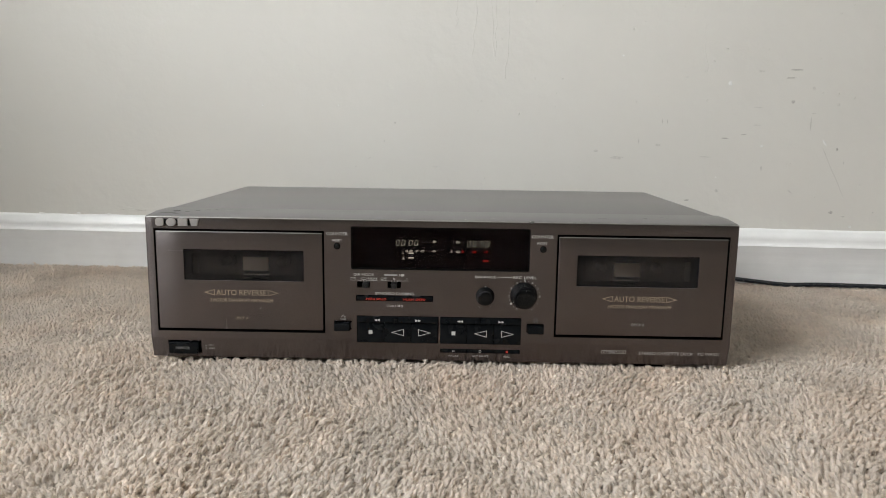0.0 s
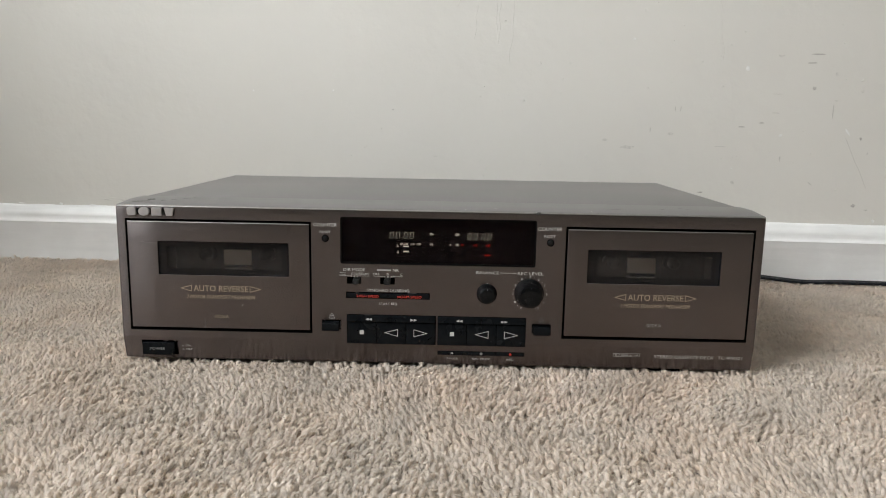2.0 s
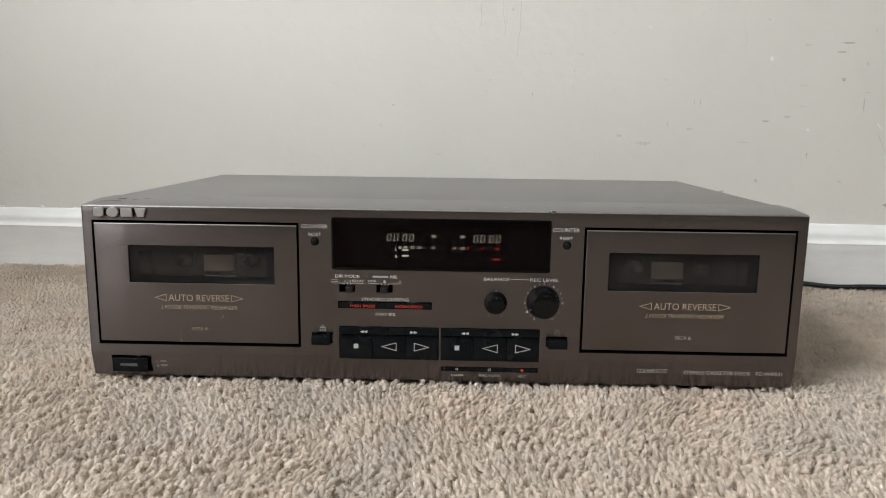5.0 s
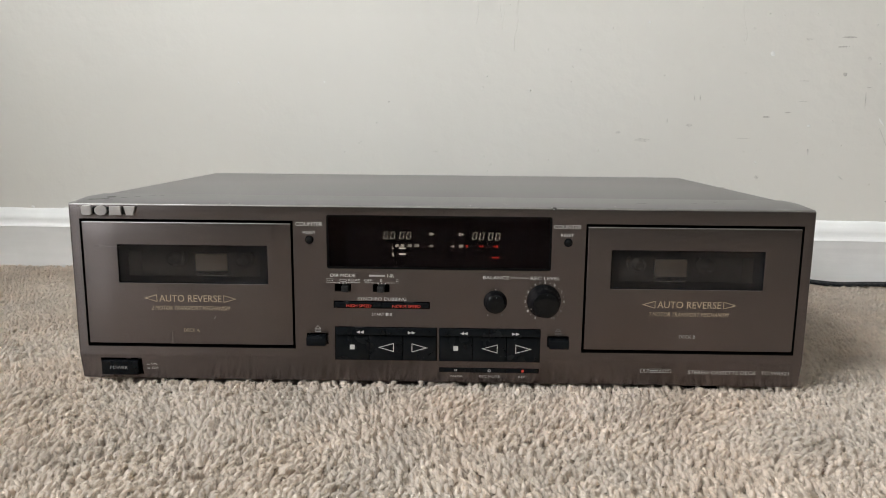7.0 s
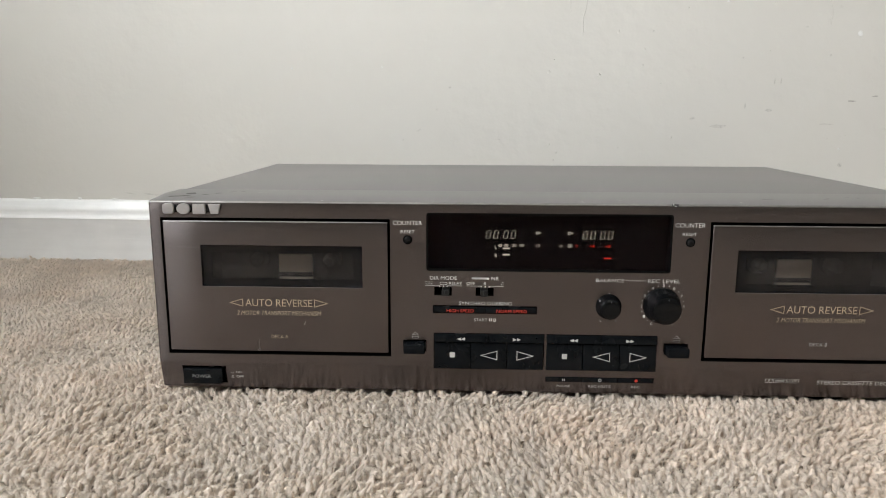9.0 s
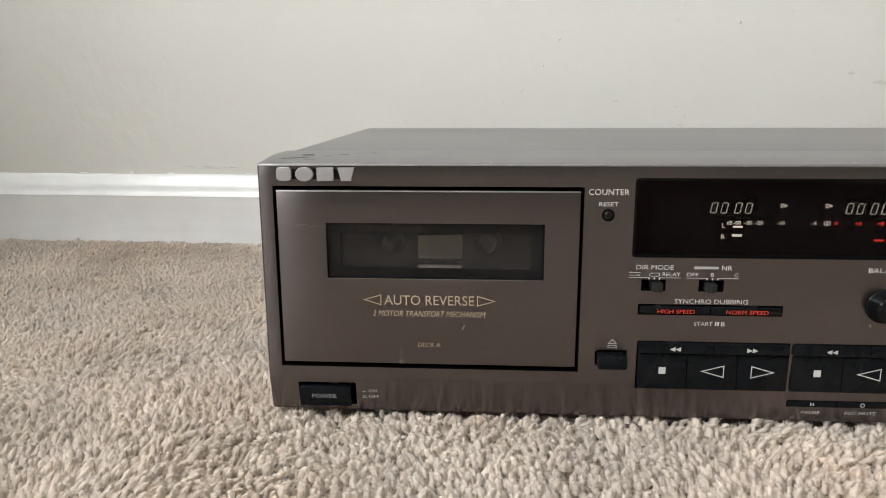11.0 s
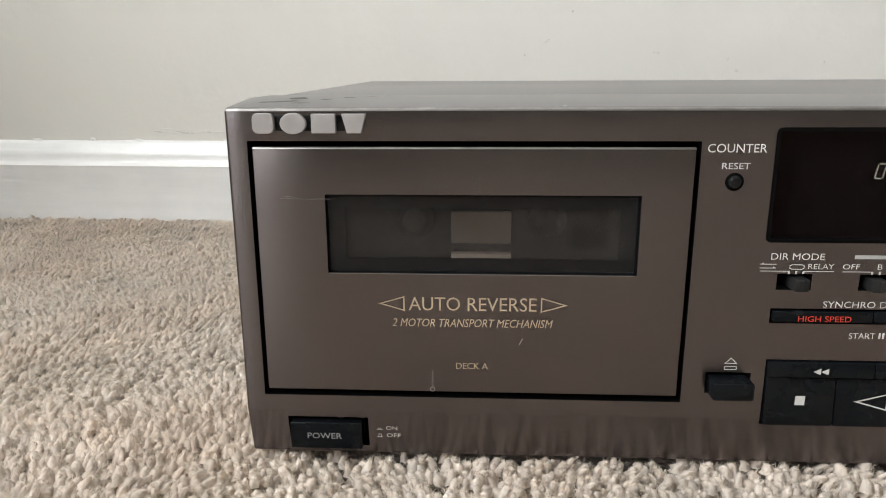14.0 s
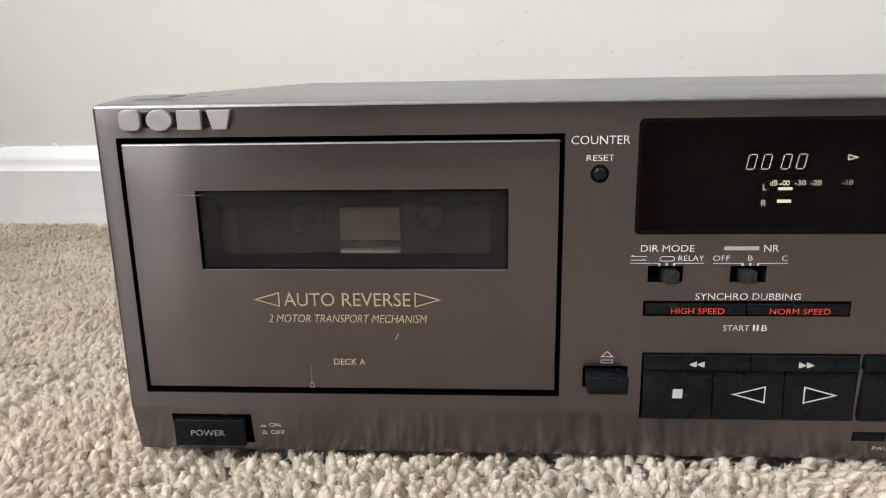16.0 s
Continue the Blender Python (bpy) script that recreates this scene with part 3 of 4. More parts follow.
for k, (x, y, w, h, t) in enumerate(((-0.160, 0.026, 0.010, 0.0006, 0.5), (-0.1215, 0.0022, 0.0006, 0.003, 0.0), (0.018, 0.004, 0.0006, 0.005, 0.2), (0.0385, 0.010, 0.005, 0.0006, -0.9), (0.102, 0.006, 0.0006, 0.004, 0.1))):
    smear(x, y, w, h, SCRATCH, t, 230 + k, "scratch")
nick = hull(0.0640, 0.0674, -0.00022, 0.0020, HIGH - 0.0013, HIGH + 0.00015, 0.0003)
part("dent", nick, SMUDGE, fascia)
part("dent", hull(0.0645, 0.0649, -0.00032, 0.0008, HIGH - 0.0006, HIGH + 0.0002, 0.0001), CHIP, fascia)
part("dent", hull(0.0652, 0.0664, -0.00032, -0.0001, HIGH - 0.0012, HIGH - 0.0009, 0.0001), CHIP, fascia)

# raised maker's badge, as four plain silver pieces on a dark ground
by = -0.0017
part("badge_ground", hull(-0.2010, -0.1800, -0.0004, 0.0006, 0.1056, 0.1098, 0.0002), BLACK, deck)


def slab(points, y0, y1, bevel=0.00025):
    bm = bmesh.new()
    f = bm.faces.new([bm.verts.new((x * M, y1, z * M)) for x, z in points])
    out = bmesh.ops.extrude_face_region(bm, geom=[f])
    bmesh.ops.translate(bm, vec=(0, y0 - y1, 0), verts=[v for v in out["geom"] if isinstance(v, bmesh.types.BMVert)])
    mirror_ok(bm)
    if bevel:
        bmesh.ops.bevel(bm, geom=bm.edges[:], offset=bevel, segments=2, profile=0.5, affect="EDGES")
    return bm


def rounded(x0, x1, z0, z1, r, n=4):
    pts = []
    for cx, cz, a0 in ((x1 - r, z1 - r, 0), (x0 + r, z1 - r, 90), (x0 + r, z0 + r, 180), (x1 - r, z0 + r, 270)):
        pts += [(cx + r * math.cos(radians(a0 + 90 * k / n)), cz + r * math.sin(radians(a0 + 90 * k / n))) for k in range(n + 1)]
    return pts


oval = [(-195.85 + 3.65 * math.cos(a), 107.65 + 2.9 * math.sin(a)) for a in [2 * math.pi * i / 28 for i in range(28)]]
for pts in (rounded(-207.2, -201.2, 104.9, 110.5, 1.6), oval, rounded(-190.8, -184.0, 105.0, 110.3, 0.3), [(-181.0, 105.0), (-177.0, 105.0), (-175.6, 110.3), (-182.4, 110.3)]):
    part("badge_piece", slab(pts, by, 0.0, 0.0002), BADGE, deck, "raised plain silver badge piece", 12)


def cassette_door(side, letter):
    """One cassette door with its window and the well behind it; side -1 or 1 along x."""
    c = side * 0.14715
    door = part("cassette_door", plate(c - 0.0611, c + 0.0611, 0.0280, 0.1012, [(c - 0.0441 + (0.0031 if side < 0 else -0.0031), c + 0.0441 + (0.0031 if side < 0 else -0.0031), 0.0650, 0.0879)], -0.0005, 0.0045, 0.0022, 0.0006), [METAL, BLACK, EDGE], deck, "closed brushed metal cassette door with a dark window")
    w = side * 0.14405
    a, b, z0, z1 = w - 0.0441, w + 0.0441, 0.0650, 0.0879
    bz = plate(a, b, z0, z1, [(a + 0.0052, b - 0.0052, z0 + 0.0040, z1 - 0.0040)], 0.0014, 0.0012, 0.0010, 0.0, False, 0)
    part("window_border", bz, GLOSSBLACK, door, "glossy black window border")
    pane = part("window_pane", hull(a + 0.0007, b - 0.0007, 0.0002, 0.0011, z0 + 0.0005, z1 - 0.0005, 0.0002), WINDOW_GLASS, door, "smoked plastic cassette window")
    pane.visible_shadow = False
    inner = part("inner_pane", hull(a + 0.0050, b - 0.0050, 0.0026, 0.0029, z0 + 0.0038, z1 - 0.0038), DUSTY_GLASS, door, "smudged inner window pane")
    inner.visible_shadow = False
    # added bright strip: paints the light caught by the opening's lower edge
    part("lip_highlight", hull(a + 0.0006, b - 0.0006, -0.00062, -0.0002, z0 - 0.00022, z0 - 0.00006), EDGE, door)
    # well behind the window
    y1 = 0.0330
    well = bmesh.new()
    for s in ((a - 0.001, b + 0.001, y1, y1 + 0.002, 0.057, 0.096), (a - 0.003, a - 0.001, 0.0046, y1, 0.057, 0.096), (b + 0.001, b + 0.003, 0.0046, y1, 0.057, 0.096),
              (a - 0.003, b + 0.003, 0.0046, y1 + 0.002, 0.096, 0.098), (a - 0.003, b + 0.003, 0.0046, y1 + 0.002, 0.055, 0.057)):
        join(well, hull(*s))
    part("cassette_well", well, WELLM, door)
    part("reflector", hull(w - 0.0098, w + 0.0098, y1 - 0.0030, y1 - 0.0005, 0.0664, 0.0770, 0.0004), PLATE, door, "pale reflector plate in the cassette well")
    part("reflector", hull(w - 0.0098, w + 0.0098, y1 - 0.0040, y1 - 0.0005, 0.0614, 0.0632, 0.0002), PLATE, door)
    for s in (-1, 1):
        part("spindle", turned([(0.0062, 0.0), (0.0062, 0.004), (0.0040, 0.0046), (0.0036, 0.010), (0.0022, 0.0115)], w + s * 0.0213, 0.0745, y1, 18), WELLM, door)
    y, t = -0.00065, side * 0.1464
    lettering("AUTO REVERSE", t - 0.0185, t + 0.0185, 0.0539, 0.0580, y, GOLD, door)
    lettering("2 MOTOR TRANSPORT MECHANISM", t - 0.0234, t + 0.0233, 0.0489, 0.0514, y, GOLD, door, 0.2)
    lettering("DECK " + letter, t - 0.0047, t + 0.0047, 0.0357, 0.0377, y, GOLD if side < 0 else MIDPRINT, door)
    for d in (-1, 1):
        x0, x1 = t + d * 0.0197, t + d * 0.0275
        part("arrow", outline([(x0, 0.0536), (x1, 0.0559), (x0, 0.0582)][::d], 0.00038, y), GOLD, door)
    return door


door_a = cassette_door(-1, "A")
door_b = cassette_door(1, "B")
DULLSTAIN = material("dull_adhesive_stain", (0.165, 0.148, 0.142), 0.45, metal=0.7, vary=0.2, scale=500)
STAIN = material("pale_adhesive_stain", (0.30, 0.27, 0.255), 0.45, metal=0.7, vary=0.2, scale=500)
for x, z, w, t in ((-0.1885, 0.0866, 0.004, 0.05), (-0.1960, 0.0866, 0.010, 0.02), (-0.1980, 0.0872, 0.003, 0.1)):
    s = hull(x - w / 2, x + w / 2, -0.00058, -0.0003, z - 0.00005, z + 0.00005)
    bmesh.ops.rotate(s, cent=(x, 0, z), matrix=Matrix.Rotation(t, 3, "Y"), verts=s.verts)
    part("scratch", s, STAIN, door_a)
part("scratch", shape([(-0.1328, 0.0437), (-0.1325, 0.0437), (-0.1315, 0.0456), (-0.1318, 0.0456)], -0.0006), SCRATCH, door_a)
part("stain", shape([(-0.15845, 0.0298), (-0.1579, 0.0298), (-0.1580, 0.0350), (-0.1583, 0.0350)], -0.00056), DULLSTAIN, door_a)
part("stain", ring(-0.15815, 0.0290, 0.00055, 0.0008, -0.00056), STAIN, door_a)


# ---- fluorescent display ----
display = part("display_window", hull(-0.0646, 0.0646, 0.0006, 0.0012, 0.0756, 0.1058), DISPLAY_GLASS, deck, "dark smoked display window with lit figures")
rim = bmesh.new()
loops = [[rim.verts.new((x * M, y, z * M)) for x, z in rounded(*box, r)] for box, r, y in (((-65.3, 65.3, 74.9, 106.5), 1.5, -0.00010), ((-64.3, 64.3, 75.9, 105.5), 0.6, -0.00010), ((-64.2, 64.2, 76.0, 105.4), 0.5, 0.0007))]
for a, b in zip(loops, loops[1:]):
    for i in range(len(a)):
        k = (i + 1) % len(a)
        rim.faces.new([a[i], a[k], b[k], b[i]])
part("display_rim", mirror_ok(rim), VOID, display, "rounded glossy black display rim")
display.visible_shadow = False
box_ = bmesh.new()
for s in ((-0.066, 0.066, 0.0102, 0.0152, 0.0735, 0.108), (-0.0675, -0.0655, 0.0046, 0.0150, 0.0735, 0.108), (0.0655, 0.0675, 0.0046, 0.0150, 0.0735, 0.108),
          (-0.0675, 0.0675, 0.0046, 0.0150, 0.1072, 0.1092), (-0.0675, 0.0675, 0.0046, 0.0150, 0.0722, 0.0742)):
    join(box_, hull(*s))
part("display_tube", box_, VOID, display)
DY = 0.0098


def figure(x, z, w, h, slant, mat):
    """A lit nought made of six slanted bars with gaps."""
    bm = bmesh.new()
    t, g = 0.00020, 0.00027

    def quad(x0, x1, z0, z1):
        bm.faces.new([bm.verts.new((x + px + slant * pz, DY, z + pz)) for px, pz in ((x0, z0), (x1, z0), (x1, z1), (x0, z1))])
    for zz in (0, h - t):
        quad(g + t * 0.6, w - g - t * 0.6, zz, zz + t)
    for xx in (0, w - t):
        quad(xx, xx + t, g, h / 2 - g * 0.6)
        quad(xx, xx + t, h / 2 + g * 0.6, h - g)
    return part("figure", bm, mat, display)


for x in (-0.0333, -0.0292, -0.0238, -0.0197, 0.0194, 0.0236, 0.0289, 0.0331):
    figure(x, 0.0913, 0.0024, 0.0043, 0.18, LIT)
for x in (-0.0057, 0.0117):
    part("play_sign", outline([(x, 0.0936), (x, 0.0954), (x + 0.0029, 0.0945)][::-1], 0.00028, DY), LIT, display)
for text, x0, x1, mat in (("dB", -0.0262, -0.0241, LITDIM), ("-\u221e", -0.0236, -0.0208, LITDIM), ("-30", -0.0194, -0.0164, LITDIM), ("-20", -0.0151, -0.0121, LITDIM), ("-10", -0.0065, -0.0036, LITDIM),
                          ("-4", 0.0067, 0.0088, LITDIM), ("0", 0.0159, 0.0170, LITRED), ("+4", 0.0237, 0.0262, LITRED), ("+8", 0.0322, 0.0348, LITRED)):
    lettering(text, x0, x1, 0.0867, 0.0882, DY, mat, display)
lettering("L", -0.0281, -0.0270, 0.0854, 0.0872, DY, LITDIM, display)
lettering("R", -0.0281, -0.0267, 0.0808, 0.0826, DY, LITDIM, display)
part("level_bar", bar(-0.0238, -0.0199, 0.0854, 0.0862, DY), LITDIM, display)
part("level_bar", bar(-0.0238, -0.0199, 0.0818, 0.0827, DY), LITDIM, display)
for x in (0.0118, 0.0130):
    part("noise_mark", outline([(x, 0.0867), (x + 0.0011, 0.0867), (x + 0.0011, 0.0882), (x, 0.0882)], 0.00022, DY), LITDIM, display)
for x in (0.0317, 0.0331, 0.0345):
    part("peak_mark", bar(x, x + 0.0010, 0.0804, 0.0811, DY), LITRED, display)


# ---- controls ----
def key(name, x0, x1, z0, z1, proud, parent=deck, mat=KEYCAP, back=0.0060, bevel=0.0005, slope=0.0, label="", lean=0.0):
    """A push key; slope sets how much further its foot stands out than its top."""
    bm = hull(x0, x1, -proud, back, z0, z1)
    for v in bm.verts:
        if v.co.y < 0:
            v.co.y += -slope * (1 - (v.co.z - z0) / (z1 - z0)) + lean
    bmesh.ops.bevel(bm, geom=bm.edges[:], offset=bevel, segments=3, profile=0.5, affect="EDGES")
    return part(name, bm, mat, parent, label)


def twin(x, z, w, h, y, d, parent, mat):
    """Two filled triangles in a row: fast winding."""
    for k in (0, 1):
        x0 = x + (k - 1) * w * d
        part("winding_sign", shape([(x0, z - h), (x0 + w * d, z), (x0, z + h)][::d], y), mat, parent)


# power key
power = key("power_key", -0.2022, -0.1800, 0.0083, 0.0171, 0.0022, lean=lower(0.013), slope=0.0002, label="black power push key")
lettering("POWER", -0.1968, -0.1862, 0.0120, 0.0139, -0.0026 + lower(0.013), FAINT, power)
lettering("ON", -0.1728, -0.1693, 0.0142, 0.0156, -0.00015, PRINT, fascia, lean=True)
lettering("OFF", -0.1727, -0.1683, 0.0114, 0.0129, -0.00015, PRINT, fascia, lean=True)
for z, h in ((0.0142, 0.0007), (0.0114, 0.0013)):
    part("key_sign", bar(-0.1757, -0.1738, z, z + 0.0002, -0.00015, True), PRINT, fascia)
    part("key_sign", outline([(-0.1752, z), (-0.1743, z), (-0.1743, z + h), (-0.1752, z + h)], 0.0002, -0.00016, True), PRINT, fascia)

# eject keys
for s, x0, x1 in ((-1, -0.0774, -0.0658), (1, 0.0652, 0.0768)):
    e = key("eject_key", x0, x1, 0.0293, 0.0347, 0.0058, bevel=0.0007, label="black eject key standing out")
    c = (x0 + x1) / 2
    c = -0.0713 if s < 0 else 0.0709
    part("eject_sign", outline([(c - 0.0019, 0.0386), (c + 0.0019, 0.0386), (c, 0.0405)], 0.00022, -0.00012), PRINT if s < 0 else FAINT, fascia)
    part("eject_sign", outline([(c - 0.0018, 0.0367), (c + 0.0018, 0.0367), (c + 0.0018, 0.0378), (c - 0.0018, 0.0378)], 0.0002, -0.00012), PRINT if s < 0 else FAINT, fascia)

# counter keys
for s in (-1, 1):
    c = -0.0753 if s < 0 else 0.0748
    part("key_collar", mirror_ok(turned([(0.0025, -0.0010), (0.0025, 0.0001), (0.0024, 0.00012), (0.0005, 0.00005)], c, 0.0918, 0.0, 28)), VOID, deck)
    part("reset_key", turned([(0.0019, -0.004), (0.0019, 0.0006), (0.0016, 0.0011), (0.0009, 0.0014)], c, 0.0918, 0.0, 24), BLACK, deck, "small round black reset key")
    a = -0.0832 if s < 0 else 0.0663
    lettering("COUNTER", a, a + 0.0157, 0.0998, 0.1021, -0.00012, PRINT, fascia)
    a = -0.0790 if s < 0 else 0.0704
    lettering("RESET", a, a + 0.0075, 0.0953, 0.0970, -0.00012, PRINT, fascia)

# slide switches
y = -0.00012
for x, at in ((-0.0610, -0.0548), (-0.0385, -0.0338)):
    sw = key("slide_switch", at - 0.0020, at + 0.0020, 0.0612, 0.0648, 0.0024, mat=SLIDER, bevel=0.0004, label="small black slide switch")
    part("grip", hull(at - 0.0004, at + 0.0004, -0.0028, -0.0020, 0.0613, 0.0646, 0.0002), SLIDER, sw)
lettering("DIR MODE", -0.0633, -0.0487, 0.0700, 0.0719, y, PRINT, fascia)
part("print_bar", bar(-0.0407, -0.0313, 0.0704, 0.0715, y), MIDPRINT, fascia)
lettering("NR", -0.0300, -0.0260, 0.0700, 0.0719, y, PRINT, fascia)
for z, d in ((0.0686, -1), (0.0675, 1)):
    part("print_line", bar(-0.0660, -0.0616, z, z + 0.0002, y), PRINT, fascia)
    x = -0.0660 if d < 0 else -0.0616
    part("print_line", shape([(x, z), (x - 0.0008 * d, z + 0.0002), (x - 0.0008 * d, z + 0.0006)], y), PRINT, fascia)
part("loop_sign", outline([(-0.0580, 0.0675), (-0.0573, 0.0672), (-0.0546, 0.0672), (-0.0539, 0.0675), (-0.0539, 0.0684), (-0.0546, 0.0687), (-0.0573, 0.0687), (-0.0580, 0.0684)], 0.00022, y), PRINT, fascia)
lettering("RELAY", -0.0529, -0.0459, 0.0674, 0.0689, y, PRINT, fascia)
lettering("OFF", -0.0435, -0.0389, 0.0674, 0.0689, y, PRINT, fascia)
lettering("B", -0.0341, -0.0328, 0.0674, 0.0689, y, PRINT, fascia)
lettering("C", -0.0250, -0.0234, 0.0674, 0.0689, y, PRINT, fascia)
for x0, a, b, c, x1 in ((-0.0660, -0.0580, -0.0560, -0.0540, -0.0458), (-0.0434, -0.0354, -0.0333, -0.0312, -0.0232)):
    part("print_line", bar(x0, a + 0.0002, 0.0666, 0.0668, y), PRINT, fascia)
    part("print_line", bar(c - 0.0002, x1, 0.0666, 0.0668, y), PRINT, fascia)
    for q in (a, b, c):
        part("print_line", bar(q - 0.0003, q + 0.0003, 0.06595, 0.0666 if q != b else 0.0668, y), PRINT, fascia)

# dubbing keys
lettering("SYNCHRO DUBBING", -0.0475, -0.0188, 0.0561, 0.0580, y, PRINT, fascia)
for x0, x1, words, a, b in ((-0.0612, -0.0333, "HIGH SPEED", -0.0541, -0.0394), (-0.0331, -0.0053, "NORM SPEED", -0.0270, -0.0105)):
    k = key("dubbing_key", x0, x1, 0.0516, 0.0550, 0.0005, bevel=0.0005, label="black dubbing key with red print")
    lettering(words, a, b, 0.0520, 0.0537, -0.00062, REDPRINT, k)
lettering("START", -0.0392, -0.0319, 0.0469, 0.0486, y, PRINT, fascia)
part("print_line", bar(-0.0310, -0.0304, 0.0470, 0.0487, y), PRINT, fascia)
part("print_line", bar(-0.0300, -0.0294, 0.0470, 0.0487, y), PRINT, fascia)
lettering("B", -0.0286, -0.0271, 0.0469, 0.0486, y, PRINT, fascia)

# transport keys of both decks
for o in (0.0, 0.06145):
    a, b = -0.0609 + o, -0.0009 + o
    mid = (a + b) / 2
    for x0, x1, d in ((a, mid - 0.0001, -1), (mid + 0.0001, b, 1)):
        k = key("winding_key", x0, x1, 0.0352, 0.0397, 0.0009, slope=0.0008, bevel=0.0004, label="slim charcoal winding key")
        twin((x0 + x1) / 2 + 0.0002 * d, 0.0371, 0.0022, 0.0010, -0.0015, d, k, PRINT)
    step = (b - a) / 3
    for n in range(3):
        x0, x1 = a + n * step + 0.0001, a + (n + 1) * step - 0.0001
        k = key("transport_key", x0, x1, 0.0199, 0.0349, 0.0004, slope=0.0012, bevel=0.0005, label="square charcoal transport key")
        c, yy = (x0 + x1) / 2, -0.00112
        if n == 0:
            part("stop_sign", bar(c - 0.0014, c + 0.0014, 0.0264, 0.0293, yy), PRINT, k)
        else:
            d = -1 if n == 1 else 1
            part("play_sign", outline([(c - 0.0047 * d, 0.0252), (c + 0.0049 * d, 0.0279), (c - 0.0047 * d, 0.0306)][::d], 0.0004, yy - 0.0002), PRINT, k)

# pause, mute and record keys
for n, (x0, x1) in enumerate(((0.0012, 0.0205), (0.0207, 0.0405), (0.0407, 0.0600))):
    k = key("record_key", x0, x1, 0.0124, 0.0151, 0.0006, bevel=0.0004, lean=lower(0.0138), label="slim black key")
    yy = -0.0008 + lower(0.0138)
    if n == 0:
        part("key_sign", bar(0.0100, 0.0105, 0.0131, 0.0144, yy), PRINT, k)
        part("key_sign", bar(0.0110, 0.0115, 0.0131, 0.0144, yy), PRINT, k)
    elif n == 1:
        part("key_sign", ring(0.0307, 0.0138, 0.0006, 0.0009, yy), PRINT, k)
    else:
        part("key_sign", disc(0.0506, 0.0138, 0.0009, yy), REDPRINT, k)
lettering("PAUSE", 0.0073, 0.0148, 0.0089, 0.0103, -0.00015, PRINT, fascia, lean=True)
lettering("REC MUTE", 0.0247, 0.0371, 0.0089, 0.0104, -0.00015, PRINT, fascia, lean=True)
lettering("REC", 0.0482, 0.0531, 0.0089, 0.0104, -0.00015, PRINT, fascia, lean=True)

# knobs
balance = part("balance_knob", turned([(0.0069, 0.0), (0.0069, 0.0006), (0.0065, 0.0010), (0.0057, 0.0056), (0.0052, 0.0066), (0.0042, 0.0071), (0.0020, 0.0072)], 0.0334, 0.0562, 0.0), KNOB, deck, "small round black balance knob")
part("pointer", hull(0.03335, 0.03355, -0.0072, -0.0066, 0.0600, 0.0608), FAINT, balance)
level = part("level_knob", turned([(0.0099, 0.0), (0.0099, 0.0008), (0.0094, 0.0013), (0.0086, 0.0060), (0.0079, 0.0097), (0.0072, 0.0111), (0.0058, 0.0117), (0.0028, 0.0118)], 0.0618, 0.0571, 0.0, 56), KNOB, deck, "large round black recording level knob")
part("pointer", hull(0.0621, 0.0623, -0.0117, -0.0110, 0.0622, 0.0634), FAINT, level)
lettering("BALANCE", 0.0260, 0.0411, 0.0697, 0.0716, y, PRINT, fascia)
part("print_line", bar(0.0421, 0.0527, 0.07055, 0.0708, y), PRINT, fascia)
lettering("REC LEVEL", 0.0537, 0.0709, 0.0696, 0.0716, y, PRINT, fascia)
part("print_dot", disc(0.0335, 0.0635, 0.0003, y), PRINT, fascia)
lettering("L", 0.0290, 0.0299, 0.0477, 0.0489, y, PRINT, fascia)
lettering("R", 0.0371, 0.0381, 0.0477, 0.0489, y, FAINT, fascia)
for n in range(21):
    a = radians(-151.5 + n * 15.15)
    x, z = 0.0622 + 0.0113 * math.sin(a), 0.0569 + 0.0114 * math.cos(a)
    if n % 2:
        part("print_dot", disc(x, z, 0.00025, y), PRINT if n < 17 else FAINT, fascia)
    else:
        w = 0.0011 if n == 20 else 0.00055
        lettering(str(n // 2), x - w, x + w, z - 0.00075, z + 0.00075, y, PRINT if n < 17 else FAINT, fascia)

# line of print at the foot
for x in (0.1207, 0.1229):
    part("print_mark", outline([(x, 0.0139), (x + 0.0019, 0.0139), (x + 0.0019, 0.0163), (x, 0.0163)], 0.00025, -0.00015, True), PRINT, fascia)
part("print_mark", outline([(0.1252, 0.0139), (0.1389, 0.0139), (0.1389, 0.0164), (0.1252, 0.0164)], 0.0002, -0.00015, True), PRINT, fascia)
part("print_bar", bar(0.1262, 0.1312, 0.0147, 0.0156, -0.00015, True), MIDPRINT, fascia)
lettering("B-C NR", 0.1320, 0.1379, 0.0146, 0.0157, -0.00015, PRINT, fascia, lean=True)
lettering("STEREO CASSETTE DECK", 0.1488, 0.1892, 0.0133, 0.0157, -0.00015, PRINT, fascia, lean=True)
lettering("TC-WR521", 0.1919, 0.2084, 0.0133, 0.0157, -0.00015, PRINT, fascia, lean=True)


